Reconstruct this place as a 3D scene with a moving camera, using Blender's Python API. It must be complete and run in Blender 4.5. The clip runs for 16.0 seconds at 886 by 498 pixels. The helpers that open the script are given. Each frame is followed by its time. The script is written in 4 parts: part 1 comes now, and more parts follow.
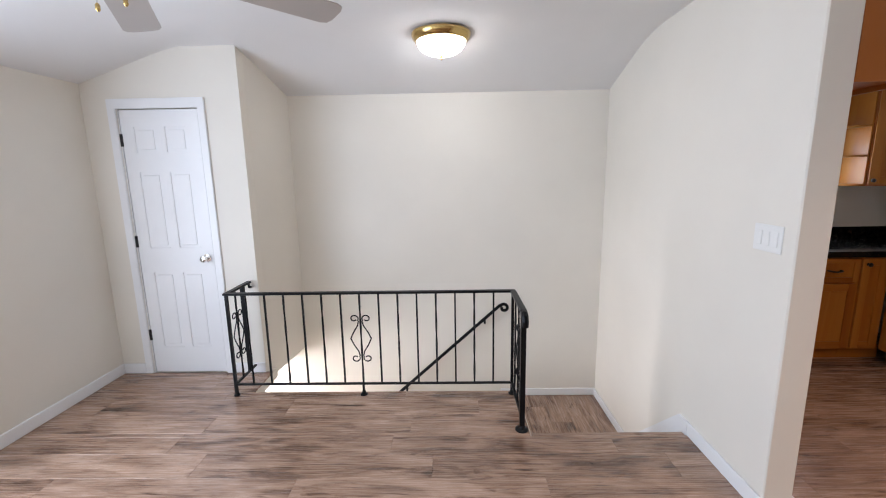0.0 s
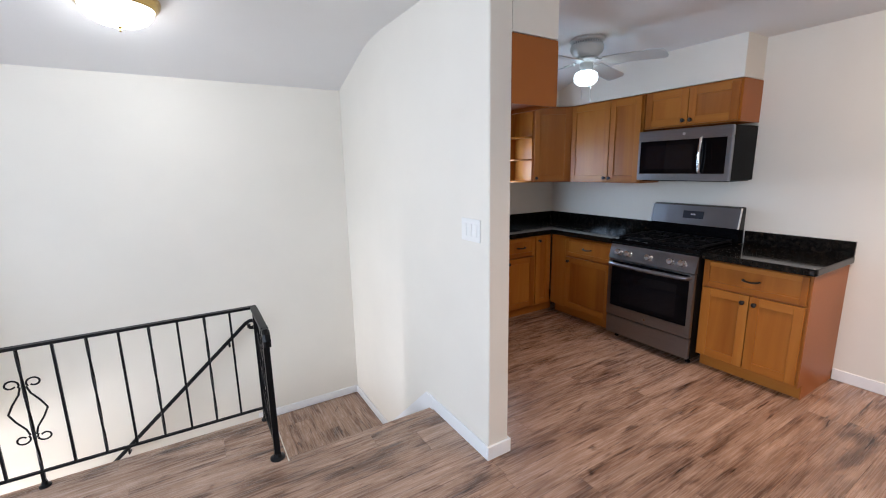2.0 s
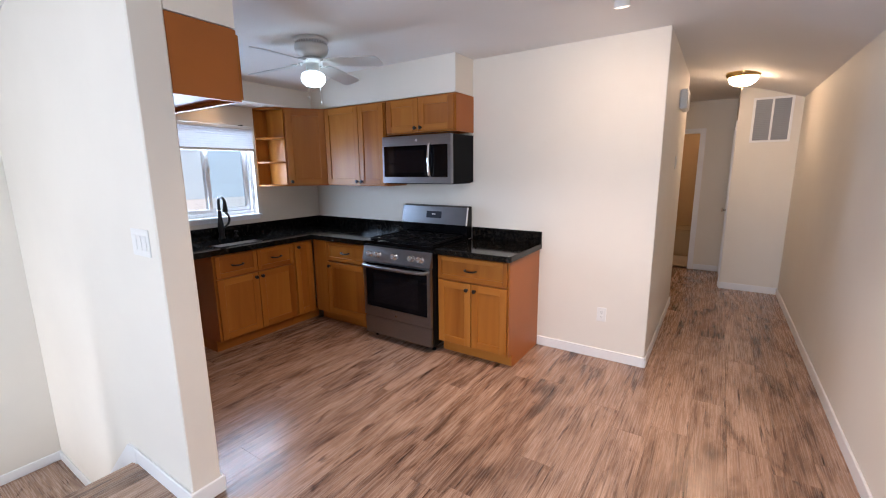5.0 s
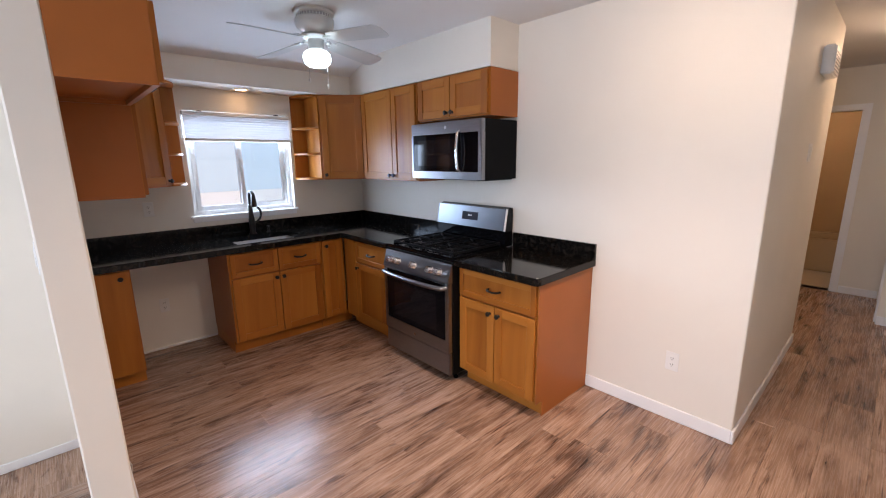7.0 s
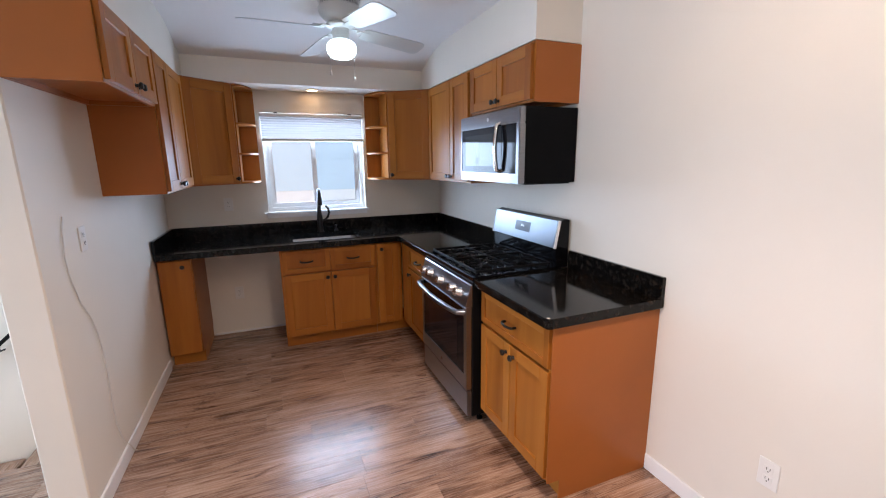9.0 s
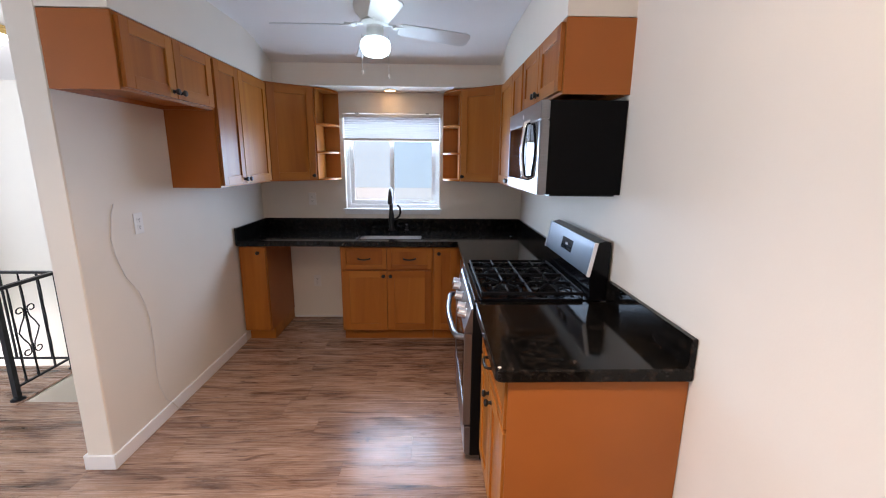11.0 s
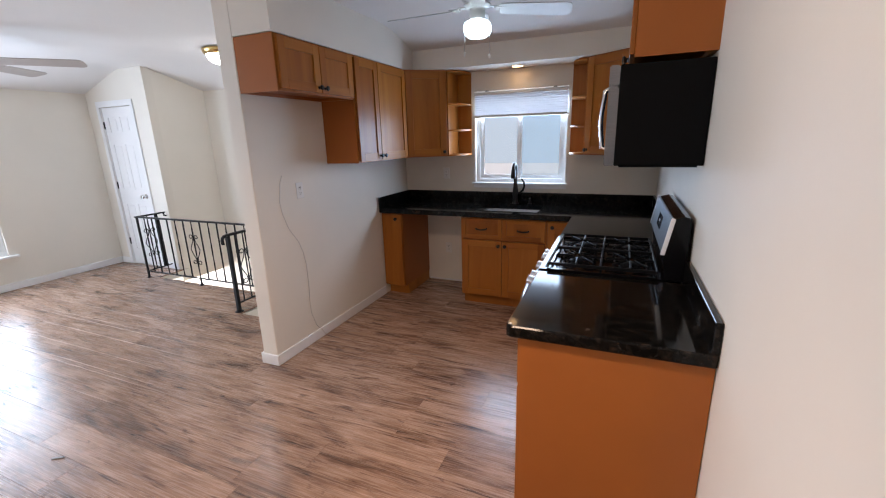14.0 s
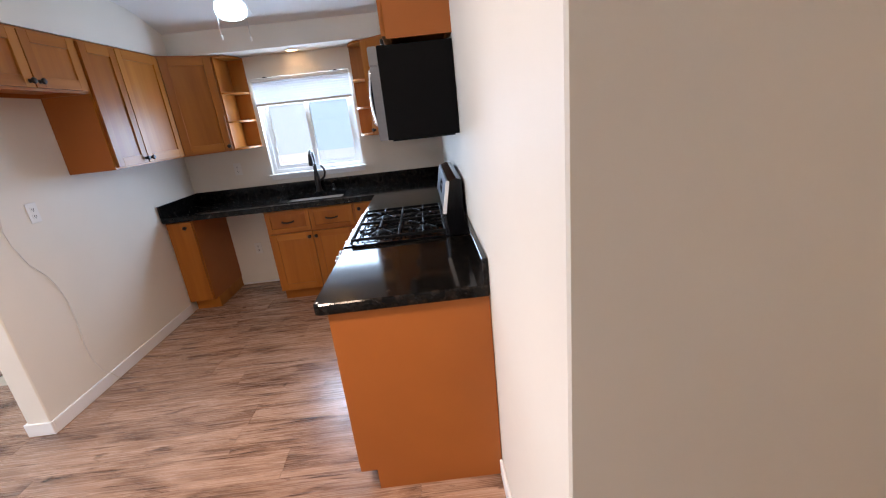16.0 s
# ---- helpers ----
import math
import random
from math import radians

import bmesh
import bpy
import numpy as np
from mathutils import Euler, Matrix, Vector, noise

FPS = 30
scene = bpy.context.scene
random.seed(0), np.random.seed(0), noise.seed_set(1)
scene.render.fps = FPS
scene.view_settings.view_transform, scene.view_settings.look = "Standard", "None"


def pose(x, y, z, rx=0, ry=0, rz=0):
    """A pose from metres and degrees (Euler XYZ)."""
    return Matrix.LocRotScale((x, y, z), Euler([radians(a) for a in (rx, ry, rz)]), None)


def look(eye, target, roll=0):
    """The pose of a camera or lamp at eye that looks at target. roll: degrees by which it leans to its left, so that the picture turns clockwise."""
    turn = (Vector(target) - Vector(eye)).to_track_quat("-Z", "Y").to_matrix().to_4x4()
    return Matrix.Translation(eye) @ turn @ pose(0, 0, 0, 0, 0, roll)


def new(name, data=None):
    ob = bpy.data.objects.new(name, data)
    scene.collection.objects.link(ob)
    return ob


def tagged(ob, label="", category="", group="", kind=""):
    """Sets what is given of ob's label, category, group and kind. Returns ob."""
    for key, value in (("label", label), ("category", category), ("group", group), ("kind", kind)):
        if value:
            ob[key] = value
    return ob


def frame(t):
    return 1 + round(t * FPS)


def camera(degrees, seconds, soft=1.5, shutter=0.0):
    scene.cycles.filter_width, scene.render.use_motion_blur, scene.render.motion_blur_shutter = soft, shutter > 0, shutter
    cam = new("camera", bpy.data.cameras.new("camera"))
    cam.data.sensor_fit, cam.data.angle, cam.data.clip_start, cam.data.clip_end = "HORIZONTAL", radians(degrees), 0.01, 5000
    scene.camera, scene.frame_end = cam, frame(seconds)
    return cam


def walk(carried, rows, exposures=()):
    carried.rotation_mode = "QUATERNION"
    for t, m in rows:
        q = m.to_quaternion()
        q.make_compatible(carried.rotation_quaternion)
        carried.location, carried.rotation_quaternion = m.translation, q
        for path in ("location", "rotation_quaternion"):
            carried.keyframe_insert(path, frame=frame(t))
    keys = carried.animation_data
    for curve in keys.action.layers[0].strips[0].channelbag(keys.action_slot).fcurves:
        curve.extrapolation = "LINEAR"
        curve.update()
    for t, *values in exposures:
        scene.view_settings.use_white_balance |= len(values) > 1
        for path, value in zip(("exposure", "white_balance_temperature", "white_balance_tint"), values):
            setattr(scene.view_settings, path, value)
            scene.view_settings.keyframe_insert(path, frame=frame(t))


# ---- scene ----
cam = camera(93.6, 16.0, 1.1)
PATH = [
    (0, (0.031, 0.179, 1.55), (-0.01, 2.147, 1.196), -1.0),
    (0.5, (0.081, 0.191, 1.567), (0.277, 2.145, 1.191), -0.9),
    (1, (0.141, 0.221, 1.563), (0.594, 2.131, 1.183), -0.8),
    (1.5, (0.183, 0.232, 1.563), (0.912, 2.056, 1.186), -1.1),
    (2, (0.187, 0.253, 1.568), (1.203, 1.933, 1.186), -1.1),
    (2.5, (0.17, 0.279, 1.567), (1.446, 1.768, 1.174), -1.0),
    (3, (0.163, 0.251, 1.568), (1.633, 1.547, 1.167), -0.8),
    (3.5, (0.201, 0.201, 1.558), (1.804, 1.329, 1.159), -0.5),
    (4, (0.321, 0.103, 1.547), (1.995, 1.127, 1.159), -0.3),
    (6.5, (1.278, -0.131, 1.543), (2.717, 1.202, 1.151), -0.8),
    (7, (1.499, -0.104, 1.58), (2.825, 1.332, 1.156), -0.7),
    (7.5, (1.74, -0.064, 1.566), (2.944, 1.478, 1.152), -0.8),
    (8, (1.962, -0.102, 1.558), (3.043, 1.53, 1.147), -0.7),
    (8.5, (2.184, -0.164, 1.565), (3.1, 1.565, 1.152), -0.7),
    (9, (2.399, -0.153, 1.559), (3.137, 1.659, 1.146), -0.7),
    (11.5, (3.331, -0.054, 1.587), (3.215, 1.898, 1.167), 0.7),
    (12, (3.45, -0.057, 1.589), (3.162, 1.876, 1.164), 0.6),
    (12.5, (3.583, -0.118, 1.59), (3.12, 1.778, 1.151), 0.2),
    (13, (3.67, -0.16, 1.591), (3.045, 1.684, 1.135), -0.2),
    (13.5, (3.715, -0.171, 1.58), (2.986, 1.629, 1.102), -0.8),
    (14, (3.736, -0.174, 1.57), (2.982, 1.605, 1.054), -1.6),
    (14.5, (3.768, -0.173, 1.548), (3.074, 1.619, 0.995), -2.6),
    (15, (3.776, -0.214, 1.538), (3.252, 1.625, 0.954), -3.8),
    (15.5, (3.8, -0.25, 1.529), (3.522, 1.635, 0.923), -5.1),
    (16, (3.874, -0.232, 1.539), (3.909, 1.667, 0.911), -6.3),
]
EXPOSURES = [(0, -0.27, 6830, 21), (2, -0.03, 6550, 18), (4, 0.13, 6510, 19), (7, 0.22, 6750, 22), (9, 0.25, 6520, 20), (12.2, 0.26, 6720, 20), (13.2, 0.02, 6620, 19), (14.5, -0.08, 6720, 20), (16, 0.46, 6590, 19)]
walk(cam, [(t, look(eye, target, roll)) for t, eye, target, roll in PATH], EXPOSURES)

# ---------------- world, sun, exposure ----------------
world = bpy.data.worlds.new("sky")
scene.world = world
world.use_nodes = True
wn = world.node_tree.nodes
sky = wn.new("ShaderNodeTexSky")
sky.sky_type, sky.sun_disc = "NISHITA", False
sky.sun_elevation, sky.sun_rotation = radians(52), radians(165)
world.node_tree.links.new(sky.outputs[0], wn["Background"].inputs[0])
wn["Background"].inputs[1].default_value = 0.12
sun = new("sun", bpy.data.lights.new("sun", "SUN"))
sun.data.energy, sun.data.angle, sun.data.color = 3.0, radians(0.5), (1.0, 0.95, 0.88)
sun.matrix_world = look((4.0, -15.0, 19.8), (0, 0, 0))


def area_lamp(name, m, w, h, watts, colour):
    """Rectangular lamp, for sky light that enters at an opening and for added fill."""
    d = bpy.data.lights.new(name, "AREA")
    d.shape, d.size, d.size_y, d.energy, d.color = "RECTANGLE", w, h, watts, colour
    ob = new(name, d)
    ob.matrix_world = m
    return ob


area_lamp("west_window_light", look((-2.645, 0.795, 1.26), (0, 0.795, 1.2)), 2.63, 1.66, 124, (0.64, 0.82, 1.0))
area_lamp("kitchen_window_light", look((2.81, 4.043, 1.53), (2.81, 0, 1.32)), 0.88, 0.80, 29, (0.52, 0.75, 1.0))
# added fill below the closet soffit; no window or fitting stands there
area_lamp("stairwell_fill_light", look((-2.70, 3.30, -0.62), (-0.6, 4.0, -0.95)), 0.6, 0.55, 58, (0.88, 0.94, 1.0))


def spot_lamp(name, at, to, watts, colour, cone=165):
    d = bpy.data.lights.new(name, "SPOT")
    d.energy, d.color, d.spot_size, d.spot_blend, d.shadow_soft_size = watts, colour, radians(cone), 1.0, 0.10
    ob = new(name, d)
    ob.matrix_world = look(at, to)
    return ob


spot_lamp("track_spot", (3.19, 0.46, 2.36), (3.95, 0.85, 1.4), 22, (1.0, 0.76, 0.54))
spot_lamp("track_spot", (2.94, 0.48, 2.36), (2.55, 0.80, 0.0), 130, (1.0, 0.80, 0.62), 130)

# ---------------- materials ----------------
def nodes_of(name):
    m = bpy.data.materials.new(name)
    m.use_nodes = True
    nt = m.node_tree
    return m, nt, nt.nodes, nt.links, nt.nodes["Principled BSDF"]


def coords(n, l, scale, kind="Object"):
    tc, mp = n.new("ShaderNodeTexCoord"), n.new("ShaderNodeMapping")
    mp.inputs["Scale"].default_value = scale
    l.new(tc.outputs[kind], mp.inputs["Vector"])
    return mp


def noise_node(n, l, vec, scale, detail=4, rough=0.55, distort=0.0):
    t = n.new("ShaderNodeTexNoise")
    t.inputs["Scale"].default_value, t.inputs["Detail"].default_value = scale, detail
    t.inputs["Roughness"].default_value, t.inputs["Distortion"].default_value = rough, distort
    l.new(vec.outputs[0], t.inputs["Vector"])
    return t


def ramp(n, l, src, stops):
    r = n.new("ShaderNodeValToRGB")
    el = r.color_ramp.elements
    while len(el) < len(stops):
        el.new(0.5)
    for e, (p, c) in zip(el, stops):
        e.position, e.color = p, (*c, 1)
    l.new(src, r.inputs[0])
    return r


def bump(n, l, src, b, strength, dist=0.002):
    u = n.new("ShaderNodeBump")
    u.inputs["Strength"].default_value, u.inputs["Distance"].default_value = strength, dist
    l.new(src, u.inputs["Height"])
    l.new(u.outputs[0], b.inputs["Normal"])


def plain(name, base, rough=0.5, metal=0.0, var=0.06, scale=3.0, fine=180.0, bumps=0.1, coat=0.0, spec=0.5):
    """Paint, plastic or metal with faint blotches and a fine relief."""
    m, nt, n, l, b = nodes_of(name)
    mp = coords(n, l, (1, 1, 1))
    t = noise_node(n, l, mp, scale, 5)
    lo, hi = [c * (1 - var) for c in base], [min(1, c * (1 + var)) for c in base]
    r = ramp(n, l, t.outputs[0], [(0.3, lo), (0.7, hi)])
    l.new(r.outputs[0], b.inputs["Base Color"])
    b.inputs["Roughness"].default_value, b.inputs["Metallic"].default_value = rough, metal
    b.inputs["Coat Weight"].default_value = coat
    b.inputs["Specular IOR Level"].default_value = spec
    if bumps:
        bump(n, l, noise_node(n, l, mp, fine, 3).outputs[0], b, bumps, 0.001)
    return m


def wood(name, stops, rough, along, streak=14.0, per_object=0.25, coat=0.0, fine=0.15, spread=1.0, spec=0.25):
    """Grain drawn out along one axis; every piece takes its own offset and tone."""
    m, nt, n, l, b = nodes_of(name)
    tc, info = n.new("ShaderNodeTexCoord"), n.new("ShaderNodeObjectInfo")
    shift = n.new("ShaderNodeVectorMath")
    shift.operation = "MULTIPLY_ADD"
    off = n.new("ShaderNodeCombineXYZ")
    for i in range(3):
        mul = n.new("ShaderNodeMath")
        mul.operation, mul.inputs[1].default_value = "MULTIPLY", (37.0, 91.0, 53.0)[i]
        l.new(info.outputs["Random"], mul.inputs[0])
        l.new(mul.outputs[0], off.inputs[i])
    shift.inputs[1].default_value = (1, 1, 1)
    l.new(tc.outputs["Object"], shift.inputs[0])
    l.new(off.outputs[0], shift.inputs[2])
    mp = n.new("ShaderNodeMapping")
    sc = [streak] * 3
    sc["xyz".index(along)] = streak * 0.07
    mp.inputs["Scale"].default_value = sc
    l.new(shift.outputs[0], mp.inputs["Vector"])
    broad = noise_node(n, l, mp, spread, 6, 0.62, 0.9)
    grain = noise_node(n, l, mp, 6.0, 4, 0.6)
    mix = n.new("ShaderNodeMath")
    mix.operation, mix.inputs[1].default_value = "MULTIPLY_ADD", fine
    l.new(grain.outputs[0], mix.inputs[0])
    l.new(broad.outputs[0], mix.inputs[2])
    tone = n.new("ShaderNodeMath")
    tone.operation, tone.inputs[1].default_value = "MULTIPLY_ADD", per_object
    l.new(info.outputs["Random"], tone.inputs[0])
    l.new(mix.outputs[0], tone.inputs[2])
    sub = n.new("ShaderNodeMath")
    sub.operation, sub.inputs[1].default_value = "SUBTRACT", per_object / 2 + fine / 2
    l.new(tone.outputs[0], sub.inputs[0])
    r = ramp(n, l, sub.outputs[0], stops)
    l.new(r.outputs[0], b.inputs["Base Color"])
    rr = n.new("ShaderNodeMapRange")
    rr.inputs["To Min"].default_value, rr.inputs["To Max"].default_value = rough - 0.07, rough + 0.1
    l.new(grain.outputs[0], rr.inputs["Value"])
    l.new(rr.outputs[0], b.inputs["Roughness"])
    b.inputs["Specular IOR Level"].default_value = spec
    b.inputs["Coat Weight"].default_value, b.inputs["Coat Roughness"].default_value = coat, 0.25
    bump(n, l, grain.outputs[0], b, 0.12, 0.001)
    return m


def glow(name, colour, strength):
    m, nt, n, l, b = nodes_of(name)
    b.inputs["Base Color"].default_value = (*colour, 1)
    b.inputs["Emission Color"].default_value, b.inputs["Emission Strength"].default_value = (*colour, 1), strength
    b.inputs["Roughness"].default_value = 0.3
    return m


def glass(name, tint=(1, 1, 1), rough=0.0):
    m, nt, n, l, b = nodes_of(name)
    b.inputs["Base Color"].default_value = (*tint, 1)
    b.inputs["Transmission Weight"].default_value, b.inputs["Roughness"].default_value, b.inputs["IOR"].default_value = 1, rough, 1.3
    return m


PAINT = plain("wall_paint", (0.79, 0.745, 0.665), 0.6, var=0.035, scale=1.1, fine=120, bumps=0.22)
CEIL = plain("ceiling_paint", (0.78, 0.77, 0.76), 0.85, var=0.025, scale=1.0, fine=90, bumps=0.2)
TRIM = plain("white_trim_paint", (0.84, 0.84, 0.84), 0.35, var=0.02, fine=60, bumps=0.05)
WHITE = plain("white_plastic", (0.80, 0.79, 0.76), 0.35, var=0.02, bumps=0)


def plank_material(name, along):
    """Brown laminate boards: broad streaks, fine grain and short dark cracks and knots."""
    m, nt, n, l, b = nodes_of(name)
    tc, info = n.new("ShaderNodeTexCoord"), n.new("ShaderNodeObjectInfo")
    off = n.new("ShaderNodeCombineXYZ")
    for i, f in enumerate((37.0, 91.0, 53.0)):
        mul = n.new("ShaderNodeMath")
        mul.operation, mul.inputs[1].default_value = "MULTIPLY", f
        l.new(info.outputs["Random"], mul.inputs[0])
        l.new(mul.outputs[0], off.inputs[i])
    shift = n.new("ShaderNodeVectorMath")
    shift.operation = "ADD"
    l.new(tc.outputs["Object"], shift.inputs[0])
    l.new(off.outputs[0], shift.inputs[1])

    def stretched(lengthwise, across):
        mp = n.new("ShaderNodeMapping")
        mp.inputs["Scale"].default_value = (lengthwise, across, 1) if along == "x" else (across, lengthwise, 1)
        l.new(shift.outputs[0], mp.inputs["Vector"])
        return mp

    def madd(src, factor, add):
        k = n.new("ShaderNodeMath")
        k.operation, k.inputs[1].default_value = "MULTIPLY_ADD", factor
        l.new(src, k.inputs[0])
        l.new(add, k.inputs[2])
        return k.outputs[0]

    broad = noise_node(n, l, stretched(2.2, 9.0), 1.0, 4, 0.6, 0.9)
    figure = noise_node(n, l, stretched(3.2, 30.0), 1.0, 5, 0.64, 0.9)
    fine = noise_node(n, l, stretched(4.0, 170.0), 1.0, 4, 0.65, 0.2)
    crack = noise_node(n, l, stretched(3.0, 46.0), 1.0, 3, 0.6, 0.7)
    knot = noise_node(n, l, stretched(5.5, 15.0), 1.0, 3, 0.5, 0.8)
    tone = madd(info.outputs["Random"], 0.12, madd(fine.outputs[0], 0.15, madd(figure.outputs[0], 0.40, broad.outputs[0])))
    level = n.new("ShaderNodeMath")
    level.operation, level.inputs[1].default_value = "MULTIPLY", 0.83
    l.new(tone, level.inputs[0])
    r = ramp(n, l, level.outputs[0], [(0.50, (0.098, 0.053, 0.034)), (0.60, (0.228, 0.130, 0.086)), (0.70, (0.352, 0.214, 0.147)), (0.82, (0.470, 0.304, 0.218))])
    dark = ramp(n, l, crack.outputs[0], [(0.585, (1, 1, 1)), (0.65, (0.60, 0.54, 0.50)), (0.71, (0.17, 0.12, 0.10))])
    spot = ramp(n, l, knot.outputs[0], [(0.66, (1, 1, 1)), (0.71, (0.62, 0.55, 0.50)), (0.77, (0.22, 0.16, 0.13))])
    both = n.new("ShaderNodeMix")
    both.data_type, both.blend_type = "RGBA", "MULTIPLY"
    both.inputs["Factor"].default_value = 1.0
    l.new(dark.outputs[0], both.inputs["A"])
    l.new(spot.outputs[0], both.inputs["B"])
    mix = n.new("ShaderNodeMix")
    mix.data_type, mix.blend_type = "RGBA", "MULTIPLY"
    mix.inputs["Factor"].default_value = 0.92
    l.new(r.outputs[0], mix.inputs["A"])
    l.new(both.outputs["Result"], mix.inputs["B"])
    l.new(mix.outputs["Result"], b.inputs["Base Color"])
    rr = n.new("ShaderNodeMapRange")
    rr.inputs["To Min"].default_value, rr.inputs["To Max"].default_value = 0.19, 0.35
    l.new(fine.outputs[0], rr.inputs["Value"])
    l.new(rr.outputs[0], b.inputs["Roughness"])
    b.inputs["Specular IOR Level"].default_value = 0.86
    bump(n, l, fine.outputs[0], b, 0.10, 0.0008)
    return m


FLOOR = plank_material("floor_plank_wood", "x")
LANDING = plank_material("landing_plank_wood", "y")
MAPLE = wood("honey_maple_wood", [(0.28, (0.280, 0.084, 0.011)), (0.50, (0.385, 0.130, 0.019)), (0.74, (0.465, 0.180, 0.032))], 0.36, "z", 4.0, 0.22, coat=0.08, fine=0.10)
MAPLE_X = wood("honey_maple_rail_wood", [(0.28, (0.280, 0.084, 0.011)), (0.50, (0.385, 0.130, 0.019)), (0.74, (0.465, 0.180, 0.032))], 0.36, "x", 4.0, 0.22, coat=0.08, fine=0.10)
LAMINATE = plain("brown_cabinet_laminate", (0.365, 0.113, 0.023), 0.40, var=0.06, scale=2.5, fine=250, bumps=0.05, spec=0.3)
BRONZE = plain("oil_rubbed_bronze", (0.012, 0.009, 0.008), 0.36, 0.2, 0.2, 30, bumps=0.05)
IRON = plain("black_painted_iron", (0.005, 0.005, 0.006), 0.36, 0.0, 0.2, 20, 120, 0.15, spec=0.2)
BLACK = plain("black_enamel", (0.004, 0.004, 0.005), 0.15, 0.0, 0.1, 10, bumps=0, spec=0.2)
CAST = plain("cast_iron", (0.006, 0.006, 0.007), 0.46, 0.0, 0.2, 30, 300, 0.3, spec=0.10)
SIDE = plain("black_textured_steel", (0.004, 0.004, 0.0045), 0.5, 0.0, 0.1, 20, 400, 0.2, spec=0.08)
KNOB = plain("bright_satin_steel", (0.66, 0.66, 0.68), 0.26, 1.0, 0.04, bumps=0)
CHROME = plain("chrome", (0.75, 0.75, 0.76), 0.12, 1.0, 0.03, bumps=0)
BRASS = plain("polished_brass", (0.62, 0.43, 0.17), 0.2, 1.0, 0.08, 8, bumps=0)
LOWSIDING = plain("bright_white_siding", (0.84, 0.85, 0.86), 0.6, var=0.03, scale=1.5)
# white siding with the blue of skylit shade put into its colour
SIDING = plain("sky_shade_siding", (0.60, 0.74, 0.84), 0.6, var=0.03, scale=1.5)
LOUVRE = plain("grey_louvre", (0.32, 0.33, 0.35), 0.5, var=0.05)
TAN = plain("tan_bathroom_paint", (0.50, 0.34, 0.17), 0.6, var=0.03)
PORCELAIN = plain("beige_porcelain", (0.56, 0.43, 0.26), 0.15, var=0.01, bumps=0)
SCREEN = plain("dark_glass", (0.003, 0.003, 0.004), 0.06, var=0.05, bumps=0, spec=0.13)
DISPLAY = plain("grey_display", (0.035, 0.042, 0.055), 0.12, bumps=0, spec=0.3)
MESHED = plain("meshed_oven_glass", (0.006, 0.006, 0.008), 0.06, bumps=0, spec=0.3)
INK = plain("pale_ink", (0.65, 0.66, 0.7), 0.5, bumps=0)
FANWHITE = plain("white_fan_enamel", (0.60, 0.62, 0.62), 0.3, var=0.03, bumps=0)


def shade_material():
    m, nt, n, l, b = nodes_of("cellular_shade_fabric")
    b.inputs["Base Color"].default_value, b.inputs["Roughness"].default_value = (0.78, 0.79, 0.80, 1), 0.8
    tr, mx = n.new("ShaderNodeBsdfTranslucent"), n.new("ShaderNodeMixShader")
    tr.inputs[0].default_value, mx.inputs[0].default_value = (0.50, 0.50, 0.52, 1), 0.11
    mp = coords(n, l, (40, 40, 400))
    bump(n, l, noise_node(n, l, mp, 3, 3).outputs[0], b, 0.03, 0.001)
    l.new(b.outputs[0], mx.inputs[1])
    l.new(tr.outputs[0], mx.inputs[2])
    l.new(mx.outputs[0], n["Material Output"].inputs[0])
    return m


SHADE = shade_material()
CORD = plain("white_cord", (0.70, 0.67, 0.62), 0.5, bumps=0)
GRASS = plain("lawn", (0.06, 0.09, 0.03), 0.9, var=0.4, scale=2, fine=20, bumps=0.5)
PANE = glass("window_glass")
# clear pane in itself; the bluer outdoor light is put into its tint
PANE_SKY_TINT = glass("sky_tinted_window_glass", (0.80, 0.92, 1.0))
LAMP_COOL = glow("frosted_glass_lit_cool", (0.88, 0.97, 1.0), 20.0)
LAMP_FAN = glow("fan_globe_lit", (0.66, 0.91, 1.0), 6.5)
LAMP_WARM = glow("frosted_glass_lit_warm", (1.0, 0.74, 0.48), 34.0)
LAMP_DOWN = glow("downlight_lit", (1.0, 0.62, 0.28), 16.0)


def steel_material():
    m, nt, n, l, b = nodes_of("brushed_stainless_steel")
    mp = coords(n, l, (3, 3, 260))
    t = noise_node(n, l, mp, 4, 3)
    r = ramp(n, l, t.outputs[0], [(0.3, (0.235, 0.24, 0.26)), (0.7, (0.31, 0.315, 0.335))])
    l.new(r.outputs[0], b.inputs["Base Color"])
    b.inputs["Metallic"].default_value, b.inputs["Roughness"].default_value = 1, 0.28
    b.inputs["Anisotropic"].default_value = 0.4
    bump(n, l, t.outputs[0], b, 0.06, 0.0005)
    return m


